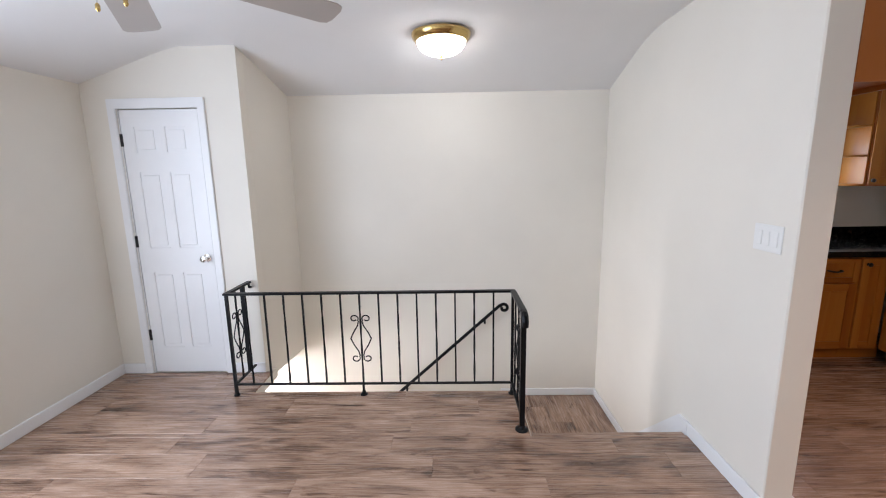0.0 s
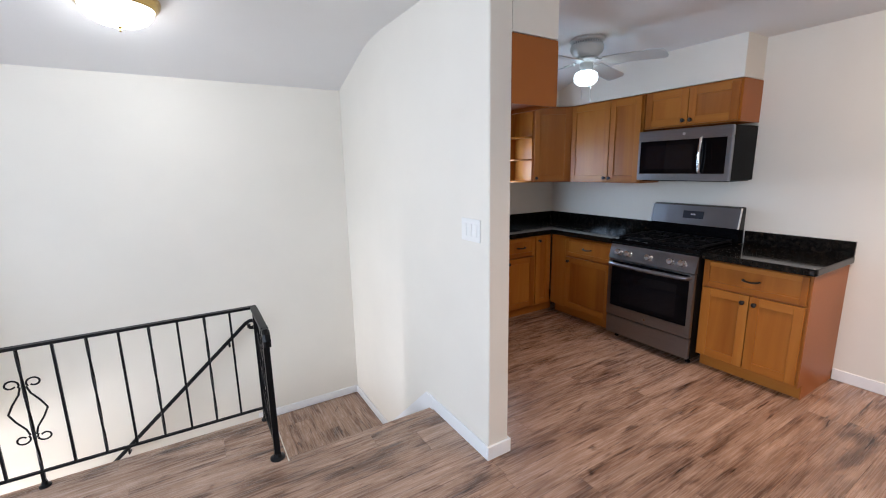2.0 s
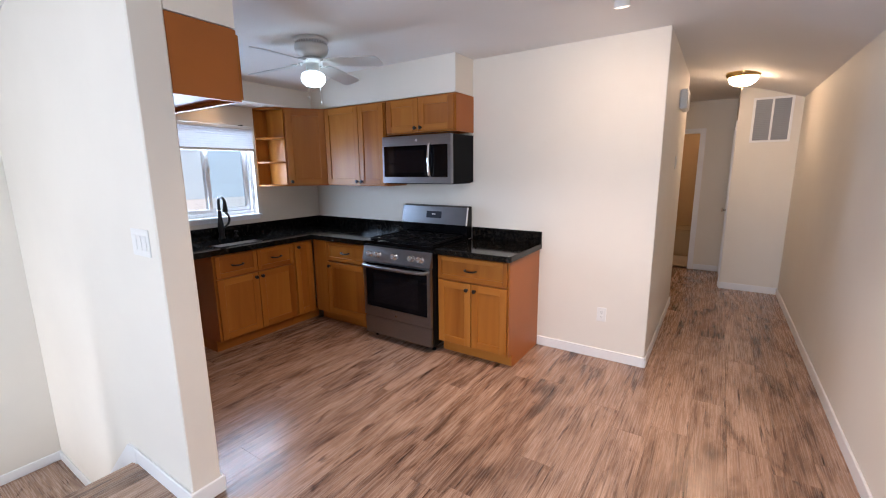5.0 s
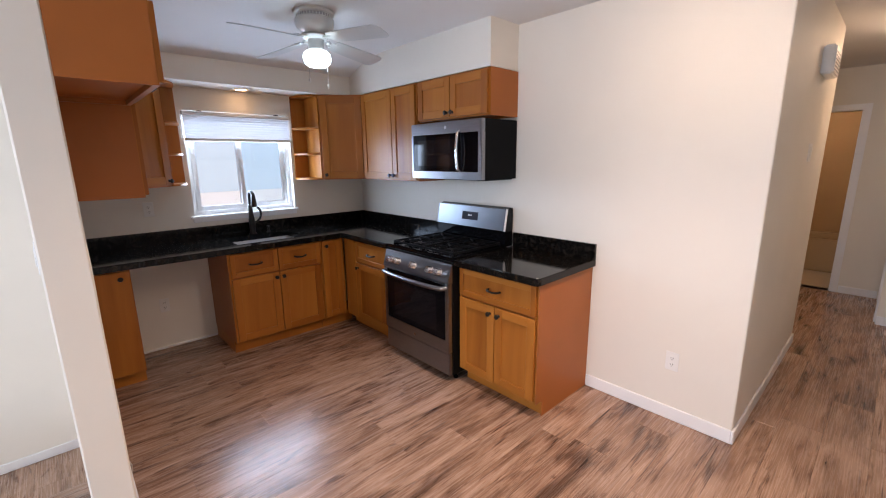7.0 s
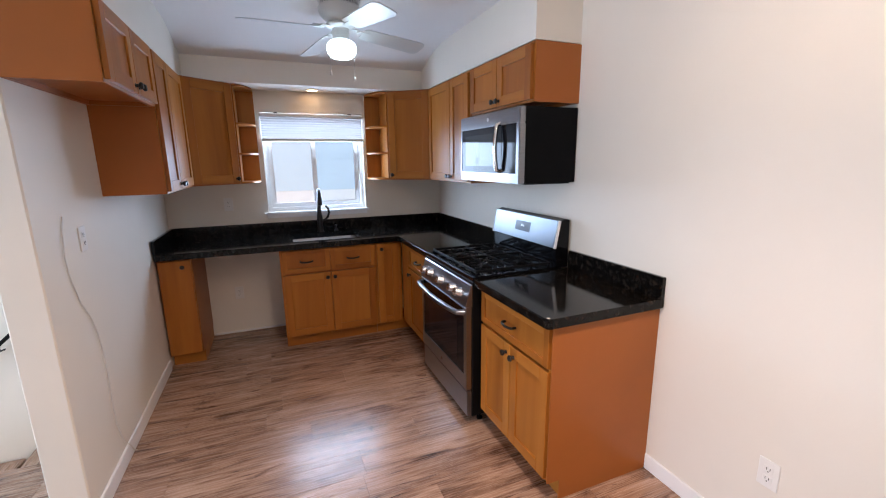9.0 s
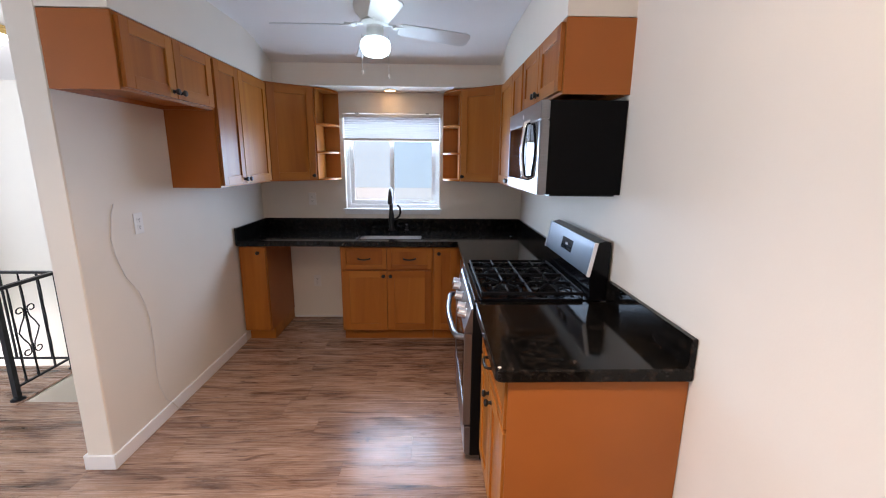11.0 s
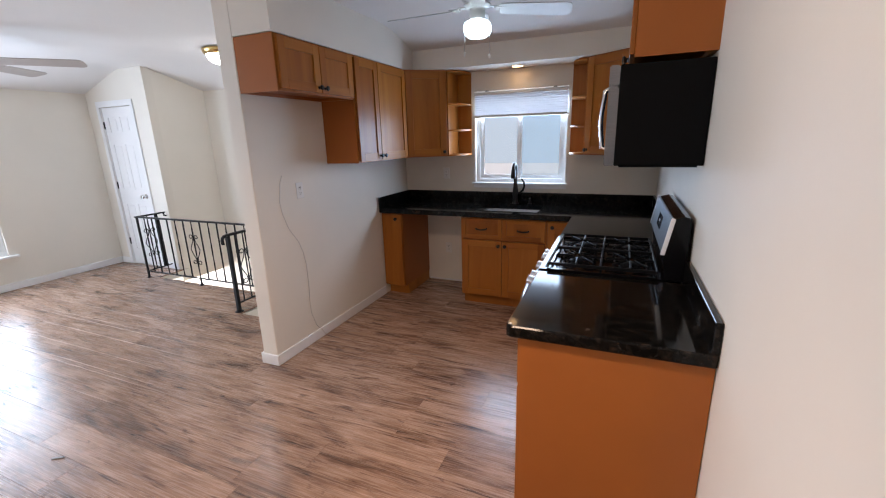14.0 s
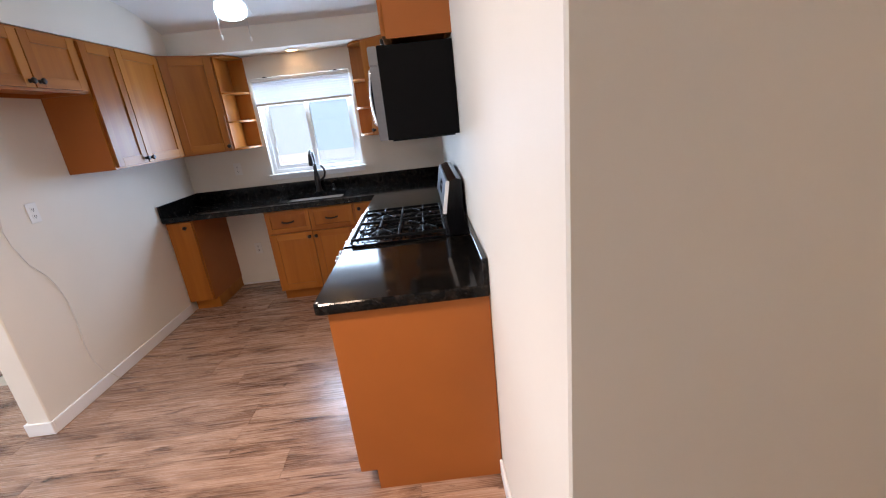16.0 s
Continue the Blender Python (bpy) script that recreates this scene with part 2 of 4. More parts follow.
def granite_material():
    m, nt, n, l, b = nodes_of("black_granite")
    mp = coords(n, l, (1, 1, 1))
    v = n.new("ShaderNodeTexVoronoi")
    v.inputs["Scale"].default_value = 190
    l.new(mp.outputs[0], v.inputs["Vector"])
    big = noise_node(n, l, mp, 30, 6, 0.66)
    r1 = ramp(n, l, big.outputs[0], [(0.44, (0.003, 0.003, 0.003)), (0.56, (0.008, 0.007, 0.006)), (0.66, (0.026, 0.019, 0.015)), (0.76, (0.052, 0.041, 0.034))])
    r2 = ramp(n, l, v.outputs["Color"], [(0.86, (0, 0, 0)), (0.98, (0.022, 0.020, 0.018))])
    add = n.new("ShaderNodeMix")
    add.data_type, add.blend_type = "RGBA", "ADD"
    add.inputs["Factor"].default_value = 1
    l.new(r1.outputs[0], add.inputs["A"])
    l.new(r2.outputs[0], add.inputs["B"])
    l.new(add.outputs["Result"], b.inputs["Base Color"])
    b.inputs["Roughness"].default_value = 0.09
    b.inputs["Specular IOR Level"].default_value = 0.20
    return m


STEEL, GRANITE = steel_material(), granite_material()
SINK_STEEL = plain("satin_sink_steel", (0.50, 0.50, 0.51), 0.30, 1.0, 0.04, 12, bumps=0.05)


# ---------------- mesh helpers ----------------
def box(bm, x0, x1, y0, y1, z0, z1, bevel=0.0, seg=1):
    vs = [bm.verts.new((x, y, z)) for z in (z0, z1) for x, y in ((x0, y0), (x1, y0), (x1, y1), (x0, y1))]
    fs = [bm.faces.new([vs[i] for i in q]) for q in ((3, 2, 1, 0), (4, 5, 6, 7), (0, 1, 5, 4), (1, 2, 6, 5), (2, 3, 7, 6), (3, 0, 4, 7))]
    if bevel:
        bmesh.ops.bevel(bm, geom=list({e for f in fs for e in f.edges}), offset=bevel, segments=seg, affect="EDGES", clamp_overlap=True)
    return bm


def boxes(*rows, bevel=0.0, seg=1):
    bm = bmesh.new()
    for r in rows:
        box(bm, *r, bevel=bevel, seg=seg)
    return bm


def prism(pts, z0, z1, bevel=0.0, bm=None):
    """An upright prism over a plan outline (counter-clockwise)."""
    bm = bm or bmesh.new()
    lo, hi = [bm.verts.new((x, y, z0)) for x, y in pts], [bm.verts.new((x, y, z1)) for x, y in pts]
    k = len(pts)
    fs = [bm.faces.new(lo[::-1]), bm.faces.new(hi)] + [bm.faces.new((lo[i], lo[(i + 1) % k], hi[(i + 1) % k], hi[i])) for i in range(k)]
    if bevel:
        bmesh.ops.bevel(bm, geom=list({e for f in fs for e in f.edges}), offset=bevel, segments=1, affect="EDGES", clamp_overlap=True)
    return bm


def slab(xs, ys, gone, z0, z1, bevel=0.0, axes="xyz"):
    """A plate over a grid of lines, with cells left out; axes says which way the plate lies."""
    bm = bmesh.new()
    put = {"xyz": lambda a, b, c: (a, b, c), "xzy": lambda a, b, c: (a, c, b), "yzx": lambda a, b, c: (c, a, b)}[axes]
    cells = {(i, j) for i in range(len(xs) - 1) for j in range(len(ys) - 1)} - set(gone)
    v = {}

    def vert(i, j, k):
        if (i, j, k) not in v:
            v[i, j, k] = bm.verts.new(put(xs[i], ys[j], (z0, z1)[k]))
        return v[i, j, k]

    for i, j in cells:
        c = [(i, j), (i + 1, j), (i + 1, j + 1), (i, j + 1)]
        bm.faces.new([vert(*p, 1) for p in c])
        bm.faces.new([vert(*p, 0) for p in c[::-1]])
        for a, b, nb in ((c[0], c[1], (i, j - 1)), (c[1], c[2], (i + 1, j)), (c[2], c[3], (i, j + 1)), (c[3], c[0], (i - 1, j))):
            if nb not in cells:
                bm.faces.new((vert(*a, 0), vert(*b, 0), vert(*b, 1), vert(*a, 1)))
    bmesh.ops.recalc_face_normals(bm, faces=bm.faces[:])
    if bevel:
        sharp = [e for e in bm.edges if len(e.link_faces) == 2 and e.calc_face_angle() > 0.5]
        bmesh.ops.bevel(bm, geom=sharp, offset=bevel, segments=2, affect="EDGES", clamp_overlap=True)
    return bm


def lathe(profile, steps=24, at=(0, 0, 0), axis="z", bm=None):
    """Turns (radius, height) pairs round an axis."""
    bm = bm or bmesh.new()
    rings = []
    for r, h in profile:
        ring = []
        for k in range(steps):
            a = 2 * math.pi * k / steps
            p = (r * math.cos(a), r * math.sin(a), h)
            p = {"z": p, "x": (p[2], p[0], p[1]), "y": (p[0], -p[2], p[1])}[axis]
            ring.append(bm.verts.new(Vector(p) + Vector(at)))
        rings.append(ring)
    for a, b in zip(rings, rings[1:]):
        for k in range(steps):
            bm.faces.new((a[k], a[(k + 1) % steps], b[(k + 1) % steps], b[k]))
    bm.faces.new(rings[0][::-1])
    bm.faces.new(rings[-1])
    bmesh.ops.recalc_face_normals(bm, faces=bm.faces[:])
    return bm


def tube(pts, r, steps=8, bm=None, flat=None, twist=0.0):
    """A bar swept along a line of points; flat gives a squarer section of that half-height, twist turns it as it goes."""
    bm = bm or bmesh.new()
    pts = [Vector(p) for p in pts]
    rings, side = [], None
    for i, p in enumerate(pts):
        d = (pts[min(i + 1, len(pts) - 1)] - pts[max(i - 1, 0)]).normalized()
        if side is None:
            side = d.cross(Vector((0, 0, 1)) if abs(d.z) < 0.9 else Vector((1, 0, 0))).normalized()
        side = (side - d * side.dot(d)).normalized()
        up = side.cross(d)
        ring = []
        for k in range(steps):
            a = 2 * math.pi * (k + 0.5) / steps + twist * i
            ring.append(bm.verts.new(p + side * (math.cos(a) * r) + up * (math.sin(a) * (flat or r))))
        rings.append(ring)
    for a, b in zip(rings, rings[1:]):
        for k in range(steps):
            bm.faces.new((a[k], a[(k + 1) % steps], b[(k + 1) % steps], b[k]))
    bm.faces.new(rings[0][::-1])
    bm.faces.new(rings[-1])
    bmesh.ops.recalc_face_normals(bm, faces=bm.faces[:])
    return bm


def line(a, b, k):
    a, b = Vector(a), Vector(b)
    return [a.lerp(b, i / k) for i in range(k + 1)]


def part(name, bm, material, parent=None, label="", smooth=False):
    me = bpy.data.meshes.new(name)
    bm.to_mesh(me)
    bm.free()
    me.materials.append(material)
    if smooth:
        me.shade_smooth()
        me.set_sharp_from_angle(angle=radians(40))
    ob = new(name, me)
    ob.parent = parent
    if label:
        tagged(ob, label)
    return ob


def thing(name, at, rz=0, label="", category="", group="", kind=""):
    ob = new(name)
    ob.matrix_basis = pose(*at, 0, 0, rz)
    ob.empty_display_size = 0.1
    return tagged(ob, label, category, group, kind)


def setting(name, bm, material, label="", category="", smooth=False):
    return tagged(part(name, bm, material, None, label, smooth), category=category or name.split("_")[0], kind="structure")


# ---------------- structure ----------------
XW, YN, YS, YC = -2.64, 4.0, -0.76, 3.288          # west wall, north wall, south wall, closet front (inner faces)
XP0, XP1, YP = 1.42, 1.555, 1.855       # partition between stairs and kitchen, and its end
XE, YE = 4.058, 0.315                   # kitchen's east wall and its south corner
ZC, ZL = 2.49, -0.62                    # flat ceiling, landing
TOP = 2.60

setting("wall_west", slab([-0.88, -0.55, 2.14, 4.12], [-0.3, 0.40, 2.12, TOP], {(1, 1)}, XW - 0.12, XW, axes="yzx"), PAINT, "cream painted wall with a wide window opening", "wall")
setting("wall_south", boxes((XW, 8.2, YS - 0.12, YS, -0.3, TOP)), PAINT, "cream painted wall along room and hall", "wall")
setting("wall_north", slab([-4.3, 2.36, 3.26, 8.2], [-2.9, 1.115, 2.0, TOP], {(1, 1)}, YN, YN + 0.14, axes="xzy"), PAINT, "cream painted outer wall with the kitchen window", "wall")
setting("wall_closet_front", slab([XW, -2.39, -1.79, -1.478], [-0.085, 0.0, 2.055, TOP], {(1, 1)}, YC, YC + 0.1, axes="xzy"), PAINT, "cream painted closet wall beside the stairwell", "wall")
setting("wall_closet_side", prism([(-1.478, YC + 0.1), (-1.40, 4.0), (-1.50, 4.0), (-1.578, YC + 0.1)], -0.085, TOP), PAINT, "cream painted closet side wall above the stairs", "wall")
setting("wall_partition", prism([(XP0, YP), (XP1, YP), (XP1, YN), (XP0, YN)], -2.9, TOP, 0.006), PAINT, "cream painted partition between stairs and kitchen", "wall")
setting("wall_east", prism([(XE, YE), (5.95, YE), (5.95, YE + 0.12), (XE + 0.12, YE + 0.12), (XE + 0.12, YN), (XE, YN)], -0.3, TOP, 0.005), PAINT, "cream painted kitchen wall turning into the hall", "wall")
setting("wall_hall_end", slab([-0.16, 0.25, 1.05, 1.5], [-0.3, 0.0, 2.04, TOP], {(1, 1)}, 8.02, 8.14, axes="yzx"), PAINT, "grey-looking hall end wall with a doorway", "wall")
setting("wall_hall_side", boxes((5.95, 8.02, 1.3, 1.42, -0.3, TOP), (5.83, 5.95, 0.435, 1.42, -0.3, TOP)), PAINT, "cream painted wall of the side passage", "wall")
setting("wall_hall_closet", boxes((7.0, 7.1, YS, -0.16, -0.3, TOP), (7.1, 8.14, -0.26, -0.16, -0.3, TOP)), PAINT, "white painted hall closet walls", "wall")
setting("wall_bathroom", boxes((8.14, 9.9, -0.2, -0.1, -0.3, TOP), (8.14, 9.9, 1.9, 2.0, -0.3, TOP), (9.8, 9.9, -0.1, 1.9, -0.3, TOP), (8.142, 8.15, 1.12, 1.9, 0, TOP)), TAN, "tan painted bathroom walls", "wall")
setting("wall_stair_under", boxes((-4.3, 0.46, 2.87, 2.96, -2.9, -0.02), (0.46, 0.50, 2.46, 2.96, -2.9, -0.02), (-4.3, -4.2, 2.96, 4.0, -2.9, -0.1)), PAINT, "cream painted wall under the stairwell edge", "wall")
setting("wall_closet_floor", boxes((-4.2, -1.432, 2.966, YC + 0.0995, -0.085, -0.0125), (-4.2, -1.6, YC + 0.1, 4.0, -0.215, -0.0855)), PAINT, "painted soffit over the lower stairs", "wall")

# ceiling: a flat middle with slopes to the north, south and west, eased where they meet
def ease(d):
    """Fall of the ceiling at d metres past the line where the slope begins."""
    if d <= -0.22:
        return 0.0
    return (d + 0.22) ** 2 / 0.88 / 3 if d < 0.22 else d / 3


bm = bmesh.new()
steps = [-0.22, -0.15, -0.08, 0.0, 0.08, 0.15, 0.22, 1.0]
xs = [-1.87 - d for d in steps[::-1]] + [9.95]
ys = [-0.22 - d for d in steps[::-1]] + [3.28 + d for d in steps]
for dz, flip in ((0, True), (0.12, False)):
    grid = [[bm.verts.new((x, y, ZC + dz - max(ease(-1.87 - x), ease(-0.22 - y), ease(y - 3.28)))) for y in ys] for x in xs]
    for i in range(len(xs) - 1):
        for j in range(len(ys) - 1):
            q = (grid[i][j], grid[i + 1][j], grid[i + 1][j + 1], grid[i][j + 1])
            bm.faces.new(q[::-1] if flip else q)
setting("ceiling", bm, CEIL, "white painted ceiling, flat with sloping edges", "ceiling", True)

# soffit above the kitchen cabinets
SZ = 2.185
bm = prism([(XP1, YP), (1.85, YP), (1.85, 3.66), (3.76, 3.66), (3.76, YP), (XE, YP), (XE, YN), (XP1, YN)], SZ, ZC + 0.01)
setting("soffit", bm, PAINT, "cream painted soffit round the kitchen above the cabinets", "soffit")

# floors
setting("floor", slab([XW - 0.1, -1.432, 0.475, XP0 + 0.05, 10.0], [YS - 0.1, 2.455, 2.965, 3.40, 4.1], {(0, 2), (0, 3), (1, 2), (1, 3), (2, 1), (2, 2), (2, 3)}, -0.20, -0.011), plain("subfloor", (0.05, 0.03, 0.02), 0.8), "dark floor under the planks", "floor")
FL = bpy.data.objects["floor"]
setting("landing_floor", boxes((0.50, XP0, 2.90, YN, ZL - 0.15, ZL - 0.006)), LANDING, "brown wood-look stair landing", "floor")
bath = setting("bathroom_floor", boxes((8.14, 9.8, -0.1, 1.9, -0.011, 0.004)), plain("beige_tile", (0.5, 0.42, 0.32), 0.3), "beige bathroom floor", "floor")


def baseboard(x0, x1, y0, y1, z=0.0, h=0.085):
    setting("baseboard", boxes((x0, x1, y0, y1, z + 0.001, z + h), bevel=0.004), TRIM, "white painted baseboard", "baseboard")


T = 0.013
baseboard(XW, XW + T, YS, YC)
baseboard(XW + T, -2.45, YC - T, YC)
baseboard(-1.735, -1.478, YC - T, YC)
baseboard(-2.6, 7.0, YS, YS + T)
baseboard(XP0 - T, XP0, YP, 2.44)
baseboard(XP0 - T, XP1 + T, YP - T, YP)
baseboard(XP1, XP1 + T, YP, 3.39)
baseboard(XE - T, XE, YE, 1.19)
baseboard(XE - T, 5.95, YE - T, YE)
baseboard(6.987, 7.0, YS, -0.16)
baseboard(8.007, 8.02, -0.14, 0.18)
baseboard(0.50, XP0, YN - T, YN, ZL, 0.075)
baseboard(XP0 - T, XP0, 3.1405, YN - T, ZL, 0.075)
baseboard(XP1 + 0.25, 2.41, YN - T, YN, 0, 0.02)
# sloping skirt beside the upper steps
bm = bmesh.new()
for x in (XP0 - T, XP0 - 0.0005):
    bm.faces.new([bm.verts.new((x, y, z)) for y, z in ((2.4405, 0.001), (2.4405, 0.085), (2.535, 0.080), (3.14, -0.478), (3.14, ZL + 0.001), (2.98, ZL + 0.001))])
fa, fb = bm.faces[:] if bm.faces.ensure_lookup_table() is None else ()
for i in range(6):
    bm.faces.new((fa.verts[i], fa.verts[(i + 1) % 6], fb.verts[(i + 1) % 6], fb.verts[i]))
bmesh.ops.recalc_face_normals(bm, faces=bm.faces[:])
setting("stair_skirt", bm, TRIM, "white painted sloping skirt board beside the steps", "trim")

# upper steps to the landing and the flight going down
st = thing("staircase", (0.96, 2.44, 0), 0, "brown wood-look steps going down to a landing", "stairs", kind="structure")
for k in (1, 2):
    part("tread", boxes((-0.46, 0.445, 0.02 + 0.23 * (k - 1), 0.045 + 0.23 * k, -0.207 * k - 0.03, -0.207 * k), bevel=0.004), LANDING, st)
for k in (0, 1, 2):
    part("riser", boxes((-0.46, 0.445, 0.02 + 0.23 * k, 0.032 + 0.23 * k, -0.207 * (k + 1), -0.207 * k - 0.03), bevel=0.002), TRIM, st)
part("nosing", boxes((-0.46, 0.445, -0.03, 0.035, -0.03, 0.001), bevel=0.006, seg=2), FLOOR, st)
fl = thing("lower_staircase", (0.50, 3.48, ZL), 0, "flight of steps going down from the landing", "stairs", kind="structure")
for k in range(1, 10):
    part("step", boxes((-0.225 * k - 0.225, -0.225 * k + 0.03, -0.50, 0.505, -0.2 * k - 0.2, -0.2 * k), bevel=0.004), LANDING, fl)

# ---------------- kitchen cabinets ----------------
def knob(parent, x, y, z):
    part("knob", lathe([(0.011, 0), (0.0075, 0.004), (0.007, 0.012), (0.014, 0.017), (0.0165, 0.023), (0.0125, 0.030), (0.003, 0.032)], 16, (x, y, z), "y"), BRONZE, parent, "dark bronze knob", True)


def bar_pull(parent, x, y, z, w=0.096):
    bm = tube([(x - w / 2, y, z), (x - w / 2, y - 0.02, z), (x - w / 2 + 0.012, y - 0.028, z - 0.002), (x, y - 0.030, z - 0.006), (x + w / 2 - 0.012, y - 0.028, z - 0.002), (x + w / 2, y - 0.02, z), (x + w / 2, y, z)], 0.0065, 8)
    part("pull", bm, BRONZE, parent, "dark bronze bar pull", True)


def shaker(parent, x0, x1, z0, z1, y, name="door", rail=0.058, knob_at=None, pull=False):
    """A frame-and-panel front, 20 mm thick, with its face at y; the panel lies back from the frame."""
    g = 0.0034
    x0, x1, z0, z1 = x0 + g, x1 - g, z0 + g, z1 - g
    th = 0.020
    d = part(name, boxes((x0 + rail, x1 - rail, y + 0.009, y + 0.016, z0 + rail, z1 - rail)), MAPLE, parent)
    for u in (x0, x1 - rail):
        part("stile", boxes((u, u + rail, y, y + th, z0, z1), bevel=0.0018), MAPLE, d)
    part("rail", boxes((x0 + rail, x1 - rail, y, y + th, z0, z0 + rail), bevel=0.0015), MAPLE_X, d)
    part("rail", boxes((x0 + rail, x1 - rail, y, y + th, z1 - rail, z1), bevel=0.0015), MAPLE_X, d)
    if knob_at:
        knob(d, *(knob_at[0], y, knob_at[1]))
    if pull:
        bar_pull(d, (x0 + x1) / 2, y, (z0 + z1) / 2)
    return d


def drawer_front(parent, x0, x1, z0, z1, y):
    shaker(parent, x0, x1, z0, z1, y, "drawer", 0.036, None, True)


def carcass(parent, w, d, z0, z1, toe=0.0, toe_w=None, hollow=False):
    """Box of a cabinet, its front at -d, with a recessed toe board."""
    if hollow:
        part("body", slab([0, 0.018, w - 0.018, w], [-d, -d + 0.018, -0.012, 0], {(1, 1)}, z0 + toe, z1), LAMINATE, parent, "brown cabinet box")
    elif not toe:
        part("body", boxes((0.016, w - 0.016, -d, 0, z0 + 0.022, z1)), LAMINATE, parent, "brown cabinet box")
        for x in (0, w - 0.016):
            part("side_panel", boxes((x, x + 0.016, -d, 0, z0, z1)), LAMINATE, parent)
        for y in (-d, -0.018):
            part("bottom_rail", boxes((0.016, w - 0.016, y, y + 0.018, z0, z0 + 0.022)), LAMINATE, parent)
    else:
        part("body", boxes((0, w, -d, 0, z0 + toe, z1), bevel=0.001), LAMINATE, parent, "brown cabinet box")
    part("face_frame", slab([0.001, 0.032, w - 0.032, w - 0.001], [z0 + toe + 0.001, z0 + toe + 0.035, z1 - 0.035, z1 - 0.001], {(1, 1)}, -d - 0.004, -d, axes="xzy"), MAPLE, parent)
    if toe:
        part("toe_board", boxes((0.002, (toe_w or w) - 0.002, -d + 0.07, -0.01, z0, z0 + toe - 0.001)), MAPLE_X, parent)


def two_door(parent, w, z0, z1, y, split=None):
    s, zk = split or w / 2, z0 + 0.045
    shaker(parent, 0.012, s, z0 + 0.01, z1 - 0.012, y, knob_at=(s - 0.03, zk))
    shaker(parent, s, w - 0.012, z0 + 0.01, z1 - 0.012, y, knob_at=(s + 0.03, zk))


UB, UT, UM = 1.395, 2.18, 1.865      # wall cabinets: bottom, top, bottom of the short ones
UD = 0.295                           # their depth without doors
# over the refrigerator space, beside the partition
c = thing("wall_cabinet", (XP1, YP + 0.003, UM), 90, "short honey maple wall cabinet with two doors", "cabinet", "wall cabinets")
carcass(c, 0.770, UD, 0, UT - UM)
two_door(c, 0.770, 0, UT - UM, -UD - 0.024)
c = thing("wall_cabinet", (XP1, 2.628, UB), 90, "tall honey maple wall cabinet with two shaker doors", "cabinet", "wall cabinets")
carcass(c, 0.822, UD, 0, UT - UB)
two_door(c, 0.822, 0, UT - UB, -UD - 0.024, 0.336)
# over the microwave oven and beside it
c = thing("wall_cabinet", (XE, 2.617, UM + 0.005), -90, "short honey maple wall cabinet above the microwave", "cabinet", "wall cabinets")
carcass(c, 0.768, UD, 0, UT - UM - 0.005)
two_door(c, 0.768, 0, UT - UM - 0.005, -UD - 0.024)
c = thing("wall_cabinet", (XE, 3.455, UB), -90, "tall honey maple wall cabinet with two shaker doors", "cabinet", "wall cabinets")
carcass(c, 0.825, UD, 0, UT - UB)
two_door(c, 0.825, 0, UT - UB, -UD - 0.024, 0.484)


def corner_cabinet(x, sx):
    """Diagonal corner wall cabinet; sx points from the side wall into the room."""
    c = thing("corner_wall_cabinet", (x, YN, UB), 0, "honey maple corner wall cabinet with a slanting door", "cabinet", "wall cabinets")
    h = UT - UB
    pts = [(0, 0), (0, -0.543), (sx * UD, -0.543), (sx * 0.615, -UD), (sx * 0.615, 0)]
    part("body", prism(pts if sx > 0 else pts[::-1], 0, h), LAMINATE, c, "brown cabinet box")
    a, b = Vector((sx * UD, -0.543, 0)), Vector((sx * 0.615, -UD, 0))
    if sx < 0:
        a, b = b, a
    w = (b - a).length
    ang = math.atan2(b.y - a.y, b.x - a.x)
    d = shaker(c, 0.008, w - 0.008, 0.01, h - 0.012, -0.022, rail=0.062, knob_at=((w - 0.04) if sx > 0 else 0.04, 0.045))
    d.matrix_basis = Matrix.Translation(a) @ Matrix.Rotation(ang, 4, "Z")
    return c


corner_cabinet(XP1, 1)
corner_cabinet(XE, -1)


def open_shelf(x, sx):
    """End shelf with quarter-round boards beside the window."""
    s = thing("open_corner_shelf", (x, YN, UB), 0, "honey maple open end shelf with rounded boards", "shelf", "open shelves beside the window")
    w, d, h = 0.150, 0.292, UT - UB
    part("back_panel", boxes(tuple(sorted((0.012 * sx, w * sx))) + (-0.014, -0.001, 0.0, h), bevel=0.001), MAPLE, s)
    part("side_panel", boxes(tuple(sorted((0.001 * sx, 0.012 * sx))) + (-d, -0.001, 0.0, h), bevel=0.001), MAPLE, s)
    for z in (0.0, 0.235, 0.475, h - 0.016):
        arc = [(0.012 * sx + (w - 0.012) * sx * math.sin(a), -0.015 - (d - 0.015) * math.cos(a)) for a in [i * math.pi / 2 / 8 for i in range(9)]]
        pts = [(0.012 * sx, -0.015)] + arc
        part("board", prism(pts if sx > 0 else pts[::-1], z, z + 0.016, 0.0015), MAPLE_X, s)


open_shelf(XP1 + 0.617, 1)
open_shelf(XE - 0.617, -1)

CH, FD = 0.868, 0.615                # base cabinets: height of the box, depth
# window run
c = thing("base_cabinet", (1.568, YN - 0.002, 0), 0, "narrow honey maple base cabinet with one flat door", "cabinet", "base cabinets")
carcass(c, 0.226, FD - 0.02, 0, CH, 0.105)
d = part("door", boxes((0.006, 0.220, -FD - 0.004, -FD + 0.014, 0.115, CH - 0.012), bevel=0.002), MAPLE, c)
knob(d, 0.165, -FD - 0.004, CH - 0.06)
c = thing("sink_base_cabinet", (2.412, YN - 0.002, 0), 0, "honey maple sink base cabinet with two drawers and doors", "cabinet", "base cabinets")
